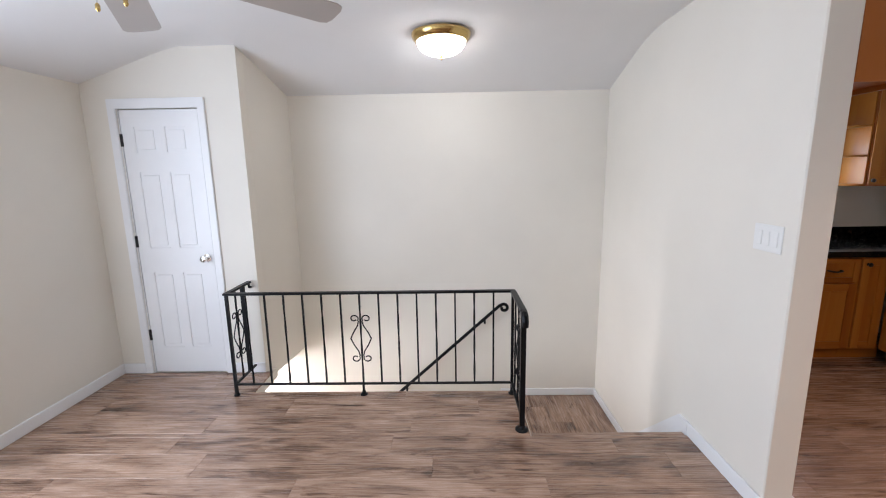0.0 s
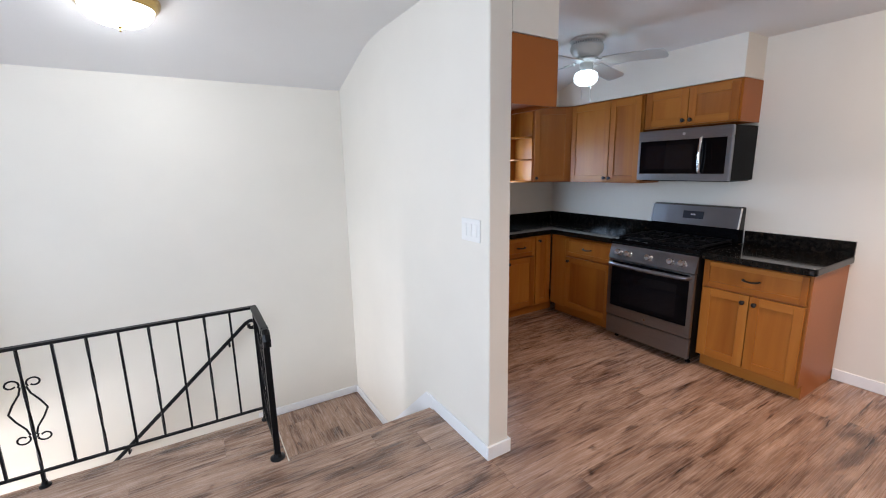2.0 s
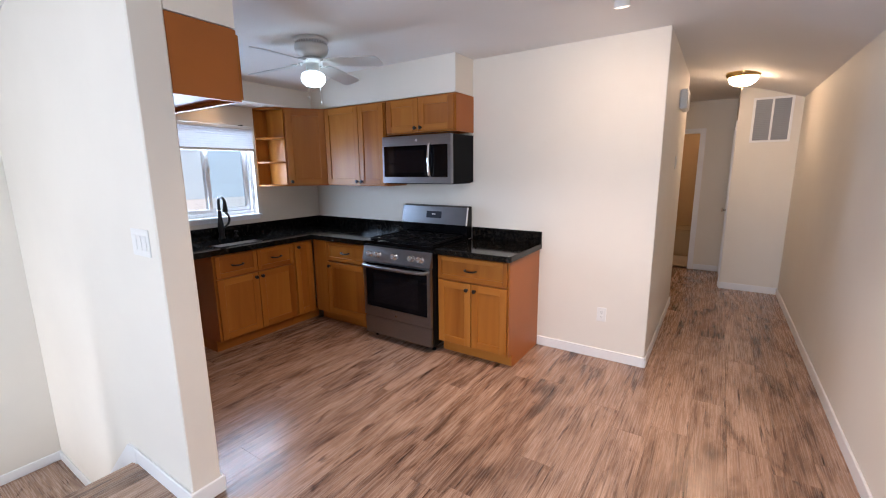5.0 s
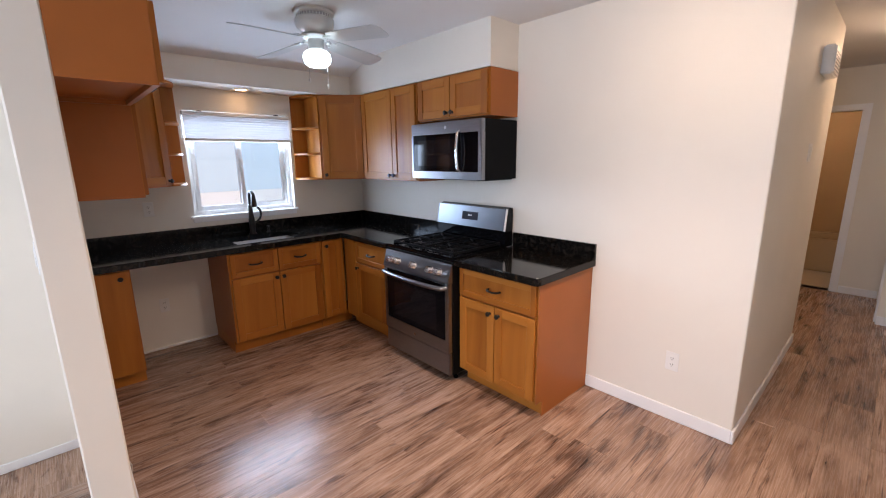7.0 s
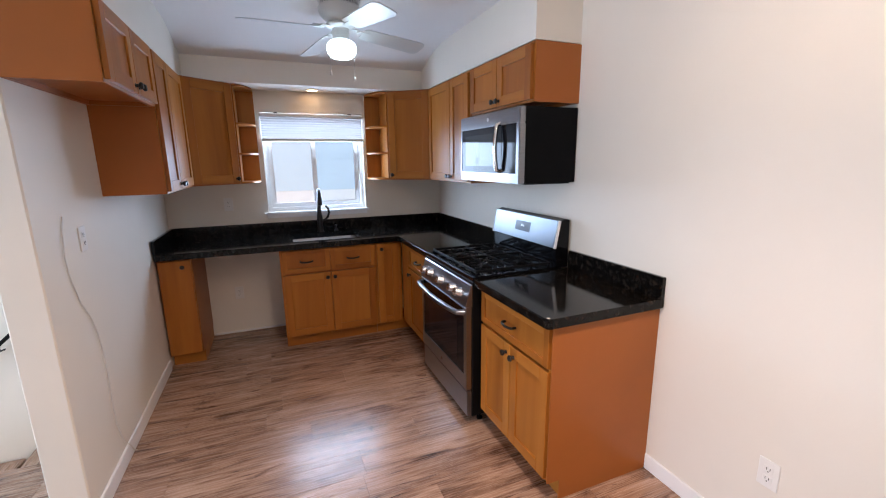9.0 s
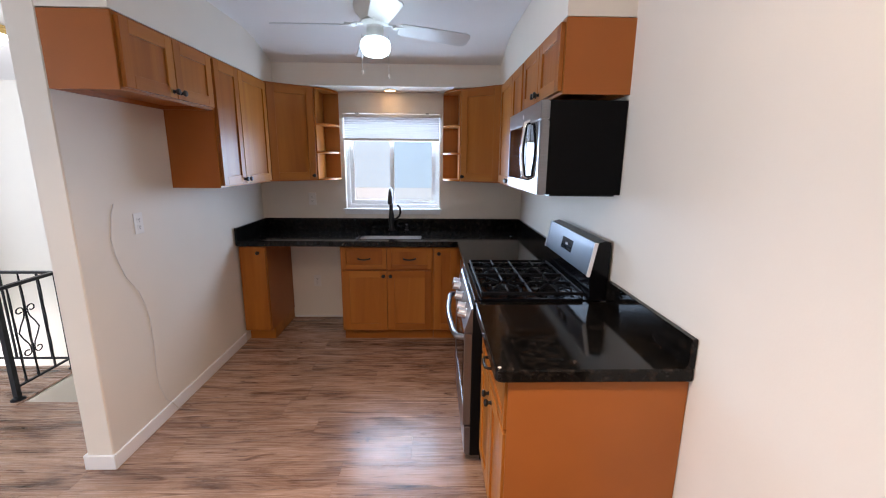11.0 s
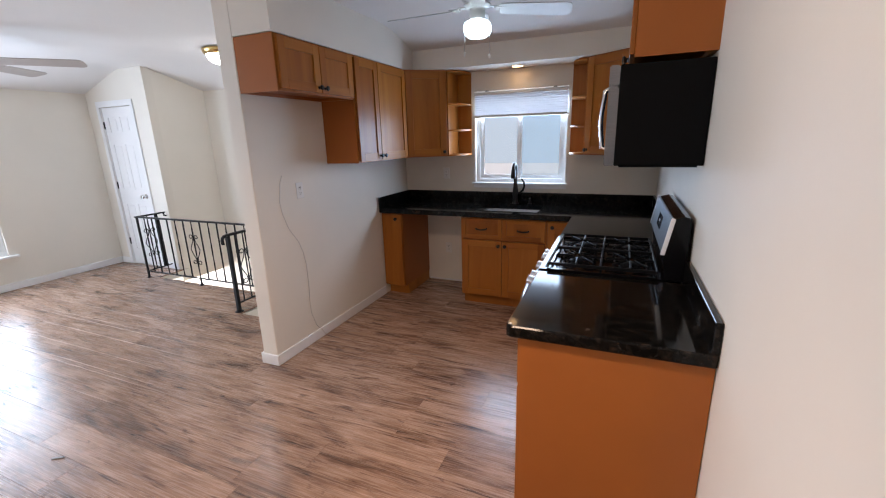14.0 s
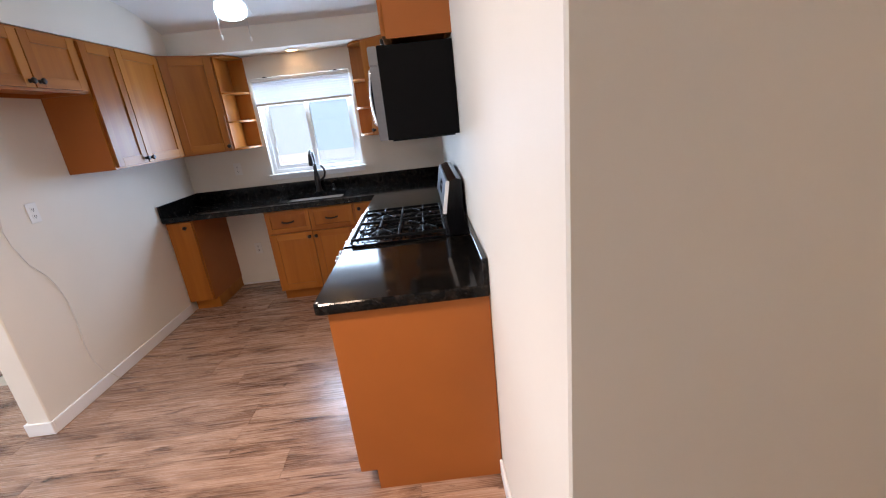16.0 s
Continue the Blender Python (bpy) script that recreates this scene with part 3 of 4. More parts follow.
carcass(c, 0.79, FD - 0.02, 0, CH, 0.105, hollow=True)
drawer_front(c, 0.012, 0.395, 0.665, CH - 0.01, -FD - 0.004)
drawer_front(c, 0.395, 0.778, 0.665, CH - 0.01, -FD - 0.004)
shaker(c, 0.012, 0.395, 0.115, 0.655, -FD - 0.004, knob_at=(0.365, 0.61))
shaker(c, 0.395, 0.778, 0.115, 0.655, -FD - 0.004, knob_at=(0.425, 0.61))
c = thing("corner_base_cabinet", (3.203, YN - 0.002, 0), 0, "honey maple corner base cabinet with a narrow door", "cabinet", "base cabinets")
carcass(c, 0.232, FD - 0.02, 0, CH, 0.105, 0.328)
shaker(c, 0.006, 0.205, 0.115, CH - 0.01, -FD - 0.004, knob_at=(0.045, CH - 0.06))
# range run
c = thing("base_cabinet", (XE - 0.002, 3.401, 0), -90, "honey maple base cabinet with one drawer and one door", "cabinet", "base cabinets")
carcass(c, 0.773, FD - 0.02, 0, CH, 0.105)
drawer_front(c, 0.21, 0.763, 0.665, CH - 0.01, -FD - 0.004)
shaker(c, 0.21, 0.763, 0.115, 0.655, -FD - 0.004, knob_at=(0.255, 0.61))
part("filler", boxes((0.024, 0.207, -FD - 0.003, -FD + 0.016, 0.112, CH - 0.008), bevel=0.001), MAPLE, c)
c = thing("base_cabinet", (XE - 0.002, 1.848, 0), -90, "honey maple end base cabinet with drawer and two doors", "cabinet", "base cabinets")
carcass(c, 0.650, FD - 0.02, 0, CH, 0.105)
part("end_panel", slab([-FD + 0.004, -FD + 0.074, -0.001], [0.0, 0.105, CH], {(0, 0)}, 0.650, 0.656, axes="yzx"), LAMINATE, c, "plain brown laminate end panel")
drawer_front(c, 0.012, 0.640, 0.665, CH - 0.01, -FD - 0.004)
shaker(c, 0.012, 0.326, 0.115, 0.655, -FD - 0.004, knob_at=(0.290, 0.60))
shaker(c, 0.326, 0.640, 0.115, 0.655, -FD - 0.004, knob_at=(0.362, 0.60))

# countertops
c = thing("countertop", (2.8, 3.67, CH), 0, "polished black granite countertop with backsplash", "countertop")


def local(bm, at):
    bmesh.ops.translate(bm, verts=bm.verts[:], vec=-Vector(at))
    return bm


at = (2.8, 3.67, CH)
CT = 0.915
SX0, SX1, SY0, SY1 = 2.53, 3.095, 3.47, 3.86   # sink opening
part("worktop", local(slab([1.566, SX0, SX1, 3.40, XE - 0.002], [2.626, 3.345, SY0, SY1, YN - 0.001], {(0, 0), (1, 0), (2, 0), (1, 2)}, CH + 0.001, CT, 0.005), at), GRANITE, c)
part("backsplash", local(boxes((1.588, XE - 0.024, YN - 0.022, YN - 0.001, CT, 1.02), bevel=0.002), at), GRANITE, c)
part("backsplash", local(boxes((1.566, 1.587, 3.347, YN - 0.001, CT, 1.02), bevel=0.002), at), GRANITE, c)
part("backsplash", local(boxes((XE - 0.023, XE - 0.002, 2.63, YN - 0.001, CT, 1.02), bevel=0.002), at), GRANITE, c)
c = thing("countertop", (3.73, 1.51, CH), 0, "polished black granite countertop beside the range", "countertop")
at = (3.73, 1.51, CH)
part("worktop", local(prism([(3.398, 1.20), (3.402, 1.180), (3.42, 1.172), (XE - 0.002, 1.172), (XE - 0.002, 1.846), (3.398, 1.846)], CH + 0.001, CT, 0.005), at), GRANITE, c)
part("backsplash", local(boxes((XE - 0.024, XE - 0.002, 1.174, 1.846, CT, 1.02), bevel=0.002), at), GRANITE, c)

bm = lathe([(0.003, 0), (0.0075, 0.001), (0.005, 0.002), (0.002, 0.0025)], 7, (3.413, 1.1905, CT + 0.0004))
part("chip", local(bm, at), plain("pale_chipped_stone", (0.62, 0.56, 0.48), 0.7), c, "small pale chip at the corner")

# sink and faucet
s = thing("sink", ((SX0 + SX1) / 2, (SY0 + SY1) / 2, CH), 0, "undermounted stainless steel sink", "sink")
hw, hd = (SX1 - SX0) / 2 + 0.006, (SY1 - SY0) / 2 + 0.006


def rounded(w, d, r, z):
    pts = []
    for cx, cy, a0 in ((w - r, d - r, 0), (r - w, d - r, 90), (r - w, r - d, 180), (w - r, r - d, 270)):
        pts += [(cx + r * math.cos(radians(a0 + i * 18)), cy + r * math.sin(radians(a0 + i * 18)), z) for i in range(6)]
    return pts


bm = bmesh.new()
loops = [[bm.verts.new(p) for p in rounded(hw + e, hd + e, 0.06 + max(e, -0.03), z)] for e, z in ((0.03, -0.0005), (-0.002, -0.0005), (-0.006, -0.02), (-0.012, -0.165), (-0.030, -0.187), (-0.06, -0.190))]
for u, v in zip(loops, loops[1:]):
    for i in range(24):
        bm.faces.new((u[i], u[(i + 1) % 24], v[(i + 1) % 24], v[i]))
bm.faces.new(loops[-1])
bmesh.ops.recalc_face_normals(bm, faces=bm.faces[:])
part("bowl", bm, SINK_STEEL, s, smooth=True)
part("drain", lathe([(0.045, 0), (0.045, 0.004), (0.03, 0.005)], 20, (0, 0.02, -0.19)), CHROME, s, "chrome drain", True)
fa = thing("faucet", (2.80, 3.918, CT), 0, "matte black pull-down kitchen faucet", "faucet")
part("base", lathe([(0.033, 0), (0.033, 0.006), (0.026, 0.014), (0.024, 0.05), (0.028, 0.10), (0.027, 0.135), (0.020, 0.185), (0.0175, 0.23), (0.0165, 0.27)], 24), BRONZE, fa, smooth=True)
neck = [(0, 0, 0.26), (0, 0.002, 0.31)] + [(0, -0.050 + 0.052 * math.cos(a), 0.338 + 0.060 * math.sin(a)) for a in [i * math.pi / 12 for i in range(12)]]
part("neck", tube(neck, 0.0150, 12), BRONZE, fa, smooth=True)
part("spray_head", lathe([(0.0150, 0.012), (0.0165, -0.004), (0.017, -0.012), (0.021, -0.035), (0.0245, -0.080), (0.0235, -0.098), (0.016, -0.103)], 18, (0, -0.104, 0.362)), BRONZE, fa, smooth=True)
part("collar", lathe([(0.0175, 0.0), (0.0185, 0.003), (0.0175, 0.006)], 18, (0, 0, 0.268)), CHROME, fa, smooth=True)
part("lever", tube([(0.018, 0, 0.105), (0.046, -0.002, 0.112), (0.076, -0.004, 0.140), (0.088, -0.006, 0.178), (0.084, -0.006, 0.214), (0.066, -0.006, 0.240), (0.056, -0.006, 0.243)], 0.0105, 10), BRONZE, fa, smooth=True)
sd = thing("soap_dispenser", (2.945, 3.925, CT), 0, "small black soap dispenser pump", "soap dispenser")
part("collar", lathe([(0.02, 0), (0.02, 0.006), (0.012, 0.012), (0.010, 0.045), (0.013, 0.05), (0.013, 0.06)], 14), BRONZE, sd, smooth=True)
part("spout", tube([(0, 0, 0.055), (0, -0.03, 0.058), (0, -0.05, 0.052)], 0.005, 8), BRONZE, sd, smooth=True)


# ---------------- gas range ----------------
FACE_STEEL = plain("satin_control_steel", (0.23, 0.25, 0.28), 0.32, 1.0, 0.05, 6, 200, 0.03)


def gas_range():
    W, D = 0.757, 0.685
    r = thing("gas_range", (XE - 0.012, 2.610, 0), -90, "stainless steel gas range with black cooktop", "range")
    part("body", boxes((0, W, -D + 0.03, -0.01, 0.06, 0.895), bevel=0.002), SIDE, r, "black side panels")
    for x in (0.05, W - 0.05):
        for y in (-0.58, -0.06):
            part("foot", lathe([(0.018, 0), (0.018, 0.012), (0.008, 0.014), (0.008, 0.062)], 12, (x, y, 0)), BLACK, r)
    part("storage_drawer", boxes((0.004, W - 0.004, -D, -D + 0.03, 0.062, 0.225), bevel=0.005, seg=2), STEEL, r, "stainless steel drawer front")
    d = part("oven_door", slab([0.004, 0.040, W - 0.040, W - 0.004], [0.235, 0.330, 0.732, 0.744], {(1, 1)}, -D - 0.008, -D + 0.028, 0.003, axes="xzy"), STEEL, r, "stainless steel oven door")
    part("window", boxes((0.036, W - 0.036, -D - 0.005, -D + 0.02, 0.325, 0.736)), SCREEN, d, "black oven glass")
    part("inner_window", boxes((0.13, W - 0.13, -D - 0.0062, -D - 0.0048, 0.372, 0.640), bevel=0.0005), MESHED, d, "darker viewing window")
    hy, hz = -D - 0.055, 0.715
    part("handle", tube([(0.03, -D - 0.006, hz), (0.045, hy + 0.01, hz), (0.09, hy, hz)] + [(0.12 + (W - 0.24) * i / 8, hy - 0.004 - 0.014 * math.sin(math.pi * i / 8), hz) for i in range(9)] + [(W - 0.09, hy, hz), (W - 0.045, hy + 0.01, hz), (W - 0.03, -D - 0.006, hz)], 0.016, 12), STEEL, d, "brushed steel handle", True)
    part("badge", lathe([(0.011, 0), (0.011, 0.002)], 16, (W / 2, -D - 0.008, 0.275), "y"), CHROME, d)
    for k in range(6):
        part("vent_slot", boxes((0.16 + 0.075 * k, 0.215 + 0.075 * k, -D - 0.0085, -D - 0.006, 0.7335, 0.7385)), BLACK, d)
    # slanted control strip with knobs
    bm = bmesh.new()
    prof = [(-D + 0.03, 0.748), (-D - 0.012, 0.752), (-D + 0.022, 0.872), (-D + 0.05, 0.893)]
    a, b = [bm.verts.new((0.002, y, z)) for y, z in prof], [bm.verts.new((W - 0.002, y, z)) for y, z in prof]
    bm.faces.new(a), bm.faces.new(b[::-1])
    for i in range(4):
        bm.faces.new((a[i], b[i], b[(i + 1) % 4], a[(i + 1) % 4]))
    bmesh.ops.recalc_face_normals(bm, faces=bm.faces[:])
    cp = part("control_strip", bm, STEEL, r, "slanting stainless control strip")
    tilt = Matrix.Translation((0, -D + 0.005, 0.812)) @ Matrix.Rotation(radians(-15.5), 4, "X")
    for x in (0.10, 0.19, 0.378, 0.565, 0.655):
        k = part("knob", lathe([(0.029, 0), (0.029, 0.005), (0.0255, 0.009), (0.0245, 0.042), (0.022, 0.045), (0.004, 0.046)], 24, (0, 0, 0), "y"), KNOB, cp, "bright steel burner knob", True)
        k.matrix_basis = Matrix.Translation((x, 0, 0)) @ tilt
    top = part("cooktop", slab([0.0, 0.03, W - 0.03, W], [-D + 0.035, -D + 0.065, -0.10, -0.075], {(1, 1)}, 0.895, 0.922, 0.004), BLACK, r, "black enamel cooktop")
    part("well", boxes((0.028, W - 0.028, -D + 0.063, -0.098, 0.897, 0.909)), BLACK, r)
    for x, y, rad in ((0.207, -0.475, 0.046), (0.207, -0.225, 0.036), (W - 0.207, -0.475, 0.042), (W - 0.207, -0.225, 0.040)):
        b = part("burner", lathe([(rad + 0.012, 0), (rad + 0.01, 0.008), (rad, 0.012), (rad, 0.018), (rad - 0.01, 0.022)], 20, (x, y, 0.909)), CAST, r, "cast burner with cap", True)
    third = (W - 0.07) / 2
    for k in range(2):
        x0, x1 = 0.036 + third * k, 0.034 + third * (k + 1)
        y0, y1, z0, z1 = -D + 0.072, -0.106, 0.932, 0.948
        bm = bmesh.new()
        t = 0.010
        for q in ((x0, x1, y0, y0 + t), (x0, x1, y1 - t, y1), (x0, x0 + t, y0 + t, y1 - t), (x1 - t, x1, y0 + t, y1 - t), (x0 + t, x1 - t, (y0 + y1) / 2 - t / 2, (y0 + y1) / 2 + t / 2)):
            box(bm, *q, z0, z1, bevel=0.002)
        for cy in (-0.475, -0.225):
            cx = (x0 + x1) / 2
            for i in range(8):
                an = i * math.pi / 4
                ex, ey = cx + math.cos(an) * 0.150, cy + math.sin(an) * 0.112
                tube([(cx + math.cos(an) * 0.028, cy + math.sin(an) * 0.028, z1 - 0.004), (ex, ey, z1 - 0.004), (ex, ey, z0 - 0.004)], 0.006, 6, bm)
            # octagon of bar round each burner
            ring = [(cx + 0.092 * math.cos(j * math.pi / 4 + math.pi / 8), cy + 0.080 * math.sin(j * math.pi / 4 + math.pi / 8), z0 + 0.004) for j in range(9)]
            for p0, p1 in zip(ring, ring[1:]):
                tube([p0, p1], 0.005, 5, bm)
        for x in (x0 + 0.005, x1 - 0.005):
            for y in (y0 + 0.005, y1 - 0.005):
                box(bm, x - 0.005, x + 0.005, y - 0.005, y + 0.005, 0.9215, z0)
        part("grate", bm, CAST, r, "black cast-iron grate")
    # back guard
    bm = bmesh.new()
    prof = [(-0.085, 0.915), (-0.098, 1.03), (-0.100, 1.035), (-0.070, 1.200), (-0.030, 1.212), (-0.004, 1.205), (-0.004, 0.915)]
    a, b = [bm.verts.new((0.004, y, z)) for y, z in prof], [bm.verts.new((W - 0.004, y, z)) for y, z in prof]
    bm.faces.new(a), bm.faces.new(b[::-1])
    for i in range(len(prof)):
        j = (i + 1) % len(prof)
        bm.faces.new((a[i], b[i], b[j], a[j]))
    bmesh.ops.recalc_face_normals(bm, faces=bm.faces[:])
    part("back_guard", bm, BLACK, r, "black back guard")
    face = Matrix.Translation((0, -0.1005, 1.037)) @ Matrix.Rotation(radians(-10.3), 4, "X")
    p = part("control_face", boxes((0.008, W - 0.008, -0.010, 0.003, 0, 0.165), bevel=0.004, seg=2), FACE_STEEL, r, "stainless steel control face")
    p.matrix_basis = face
    for x in (0.0, W - 0.0075):
        part("end_cap", boxes((x, x + 0.0075, -0.013, 0.006, -0.002, 0.168), bevel=0.002), TRIM, p, "pale end strip")
    part("display", boxes((0.30, 0.475, -0.012, -0.009, 0.055, 0.120), bevel=0.001), DISPLAY, p, "dark clock display")
    for k in range(3):
        part("digit", boxes((0.368 + 0.014 * k, 0.378 + 0.014 * k, -0.0128, -0.0118, 0.085, 0.097)), INK, p)


gas_range()


def microwave():
    W, D, H = 0.757, 0.345, 0.416
    m = thing("microwave", (XE - 0.003, 2.604, 1.430), -90, "stainless over-the-range microwave with black glass", "microwave")
    part("body", boxes((0, W, -D, 0, 0.0, H), bevel=0.003), SIDE, m, "black microwave case")
    part("bottom_plate", boxes((0.02, W - 0.02, -D + 0.02, -0.02, -0.008, 0.0)), BLACK, m)
    part("top_strip", boxes((0, W, -D - 0.042, -D, H - 0.085, H), bevel=0.005, seg=2), STEEL, m, "stainless vent strip")
    f = part("front_frame", slab([0, 0.022, W - 0.035, W], [0.0, 0.055, H - 0.086], {(1, 1)}, -D - 0.042, -D, 0.004, axes="xzy"), STEEL, m, "stainless door frame")
    g = part("glass_door", boxes((0.022, 0.560, -D - 0.039, -D, 0.055, H - 0.086)), SCREEN, m, "black glass door")
    part("control_panel", boxes((0.563, W - 0.035, -D - 0.038, -D, 0.055, H - 0.086)), SCREEN, m, "black touch panel")
    part("inner_window", boxes((0.075, 0.48, -D - 0.0405, -D - 0.0385, 0.095, H - 0.125), bevel=0.0005), MESHED, g, "dark meshed viewing window")
    hx = 0.545
    pts = [(hx, -D - 0.038, 0.065), (hx, -D - 0.062, 0.075)] + [(hx, -D - 0.060 - 0.014 * math.sin(i * math.pi / 8), 0.075 + 0.255 * i / 8) for i in range(1, 8)] + [(hx, -D - 0.062, 0.330), (hx, -D - 0.038, 0.342)]
    part("handle", tube(pts, 0.012, 12), CHROME, m, "bowed chrome handle", True)
    part("badge", lathe([(0.012, 0), (0.012, 0.002)], 16, (W / 2 + 0.02, -D - 0.042, H - 0.042), "y"), INK, m)


microwave()

# ---------------- kitchen window, shade and what lies outside ----------------
w = thing("window_1", (2.81, YN, 1.115), 0, "white vinyl sliding window over the sink", "window", kind="structure")
hw, hh = 0.449, 0.884
part("window_frame", slab([-hw, -hw + 0.035, hw - 0.035, hw], [0.001, 0.036, hh - 0.036, hh - 0.001], {(1, 1)}, 0.045, 0.115, 0.003, axes="xzy"), TRIM, w)
for nm, x0, x1, y0 in (("sliding_sash", -hw + 0.036, 0.010, 0.050), ("fixed_sash", -0.030, hw - 0.036, 0.082)):
    s = part(nm, slab([x0, x0 + 0.04, x1 - 0.04, x1], [0.037, 0.077, hh - 0.08, hh - 0.037], {(1, 1)}, y0, y0 + 0.028, 0.003, axes="xzy"), TRIM, w)
    p = part("pane", boxes((x0 + 0.039, x1 - 0.039, y0 + 0.011, y0 + 0.015, 0.076, hh - 0.079)), PANE if nm == "sliding_sash" else PANE_SKY_TINT, s)
    p.visible_shadow = False
part("sash_latch", boxes((-0.012, 0.012, 0.040, 0.050, 0.42, 0.48), bevel=0.003), WHITE, w)
setting("window_sill", boxes((2.33, 3.285, YN - 0.035, YN + 0.045, 1.094, 1.114), bevel=0.004, seg=2), TRIM, "white painted window sill", "sill")
setting("window_apron", boxes((2.345, 3.27, YN - 0.012, YN - 0.0005, 1.06, 1.0935), bevel=0.003), TRIM, "white painted apron under the sill", "trim")
sh = thing("cellular_shade", (2.81, YN - 0.012, 1.985), 0, "white cellular shade drawn up over the window top", "window shade")
part("head_rail", boxes((-0.452, 0.452, -0.025, 0.022, -0.022, 0.008), bevel=0.004), WHITE, sh)
bm = bmesh.new()
prev = None
for k in range(19):
    y = 0.001 if k % 2 else 0.003
    row = [bm.verts.new((x, y, -0.022 - 0.0105 * k)) for x in (-0.446, 0.446)]
    if prev:
        bm.faces.new((prev[0], prev[1], row[1], row[0]))
    prev = row
part("pleats", bm, SHADE, sh, "pale pleated fabric")
part("bottom_rail", boxes((-0.448, 0.448, -0.018, 0.018, -0.234, -0.211), bevel=0.005), plain("beige_rail", (0.58, 0.53, 0.47), 0.4), sh, "beige bottom rail")
for x in (-0.32, 0.33):
    part("bracket", boxes((x - 0.014, x + 0.014, -0.029, 0.020, 0.0085, 0.016)), BRONZE, sh)

nb = thing("neighbour_house", (2.8, 7.2, -2.9), 0, "white lap-sided neighbouring house in daylight, upper boards tinted shade-blue", "house")
for z in [0.139 + i * 0.258 for i in range(30)]:
    bm = bmesh.new()
    prof = [(0.0, 0.0), (-0.0045, 0.0), (-0.001, 0.260), (0.0, 0.260)]
    a, b = [bm.verts.new((-9.0, y, z + zz)) for y, zz in prof], [bm.verts.new((9.0, y, z + zz)) for y, zz in prof]
    bm.faces.new(a), bm.faces.new(b[::-1])
    for i in range(4):
        bm.faces.new((a[i], b[i], b[(i + 1) % 4], a[(i + 1) % 4]))
    bmesh.ops.recalc_face_normals(bm, faces=bm.faces[:])
    part("siding_board", bm, SIDING if z > 4.0 else LOWSIDING, nb)
part("wall", boxes((-9, 9, 0.002, 6.0, 0, 7.9)), SIDING, nb)
part("roof", prism([(-9.4, -0.4), (9.4, -0.4), (9.4, 6.4), (-9.4, 6.4)], 7.92, 8.1), plain("grey_shingle", (0.12, 0.12, 0.12), 0.9), nb)
setting("ground", boxes((-400, 400, -400, 400, -3.2, -2.92)), GRASS, "lawn reaching to the horizon", "ground")
wf = thing("window_2", (XW, 0.795, 0.40), 90, "white framed living room window in daylight", "window", kind="structure")
part("window_frame", slab([-1.344, -1.300, 1.300, 1.344], [0.001, 0.045, 1.675, 1.719], {(1, 1)}, 0.03, 0.10, 0.003, axes="xzy"), TRIM, wf)
for x0, x1, y0 in ((-1.299, 0.03, 0.036), (-0.03, 1.299, 0.066)):
    s = part("sash", slab([x0, x0 + 0.045, x1 - 0.045, x1], [0.046, 0.091, 1.629, 1.674], {(1, 1)}, y0, y0 + 0.026, 0.003, axes="xzy"), TRIM, wf)
    p = part("pane", boxes((x0 + 0.044, x1 - 0.044, y0 + 0.011, y0 + 0.015, 0.090, 1.630)), PANE, s)
    p.visible_shadow = False
setting("window_sill", boxes((XW - 0.03, XW + 0.045, -0.63, 2.22, 0.375, 0.399), bevel=0.004, seg=2), TRIM, "white painted window sill", "sill")


# ---------------- doors ----------------
def panel_door(name, x0, x1, h, parent_at, rz, label, knob_x, hinges):
    """Six-panel door; the slab's face lies at y = 0 looking to -y."""
    d = thing(name, parent_at, rz, label, "door", kind="structure")
    wd = x1 - x0
    xs = [x0 + 0.002, x0 + 0.17 * wd, x0 + 0.44 * wd, x0 + 0.56 * wd, x0 + 0.83 * wd, x1 - 0.002]
    zs = [0.008, 0.225, 0.835, 1.03, 1.60, 1.745, 1.925, h - 0.003]
    holes = {(i, j) for i in (1, 3) for j in (1, 3, 5)}
    leaf = part("leaf", slab(xs, zs, holes, 0.004, 0.038, 0.0035, axes="xzy"), TRIM, d, "white six-panel leaf")
    for i, j in holes:
        a, b, c, e = xs[i], xs[i + 1], zs[j], zs[j + 1]
        part("panel", boxes((a, b, 0.010, 0.030, c, e)), TRIM, leaf)
        bm = boxes((a + 0.020, b - 0.020, 0.0065, 0.016, c + 0.020, e - 0.020), bevel=0.003)
        part("raised_field", bm, TRIM, leaf)
    kn = part("door_knob", lathe([(0.030, 0), (0.030, 0.006), (0.012, 0.012), (0.011, 0.030), (0.024, 0.040), (0.028, 0.052), (0.022, 0.064), (0.008, 0.068)], 20, (knob_x, 0.004, 0.945), "y"), CHROME, leaf, "satin chrome knob", True)
    for z in (0.325, 1.08, 1.836):
        part("hinge", boxes((hinges - 0.012, hinges + 0.012, -0.004, 0.006, z - 0.045, z + 0.045), bevel=0.002), BRONZE, leaf, "dark hinge")
    return d


panel_door("door_1", -0.293, 0.293, 2.052, (-2.09, YC + 0.002, 0), 0, "white six-panel closet door, closed", 0.238, -0.297)
bm = slab([-2.45, -2.39, -1.79, -1.735], [0.001, 2.055, 2.125], {(1, 0)}, YC - 0.016, YC - 0.0005, 0.004, axes="xzy")
setting("door_casing", bm, TRIM, "white painted door casing", "trim")
setting("door_jamb", boxes((-2.3895, -2.3835, YC + 0.001, YC + 0.099, 0, 2.0545), (-1.7965, -1.7905, YC + 0.001, YC + 0.099, 0, 2.0545)), TRIM, "white painted door jamb", "trim")
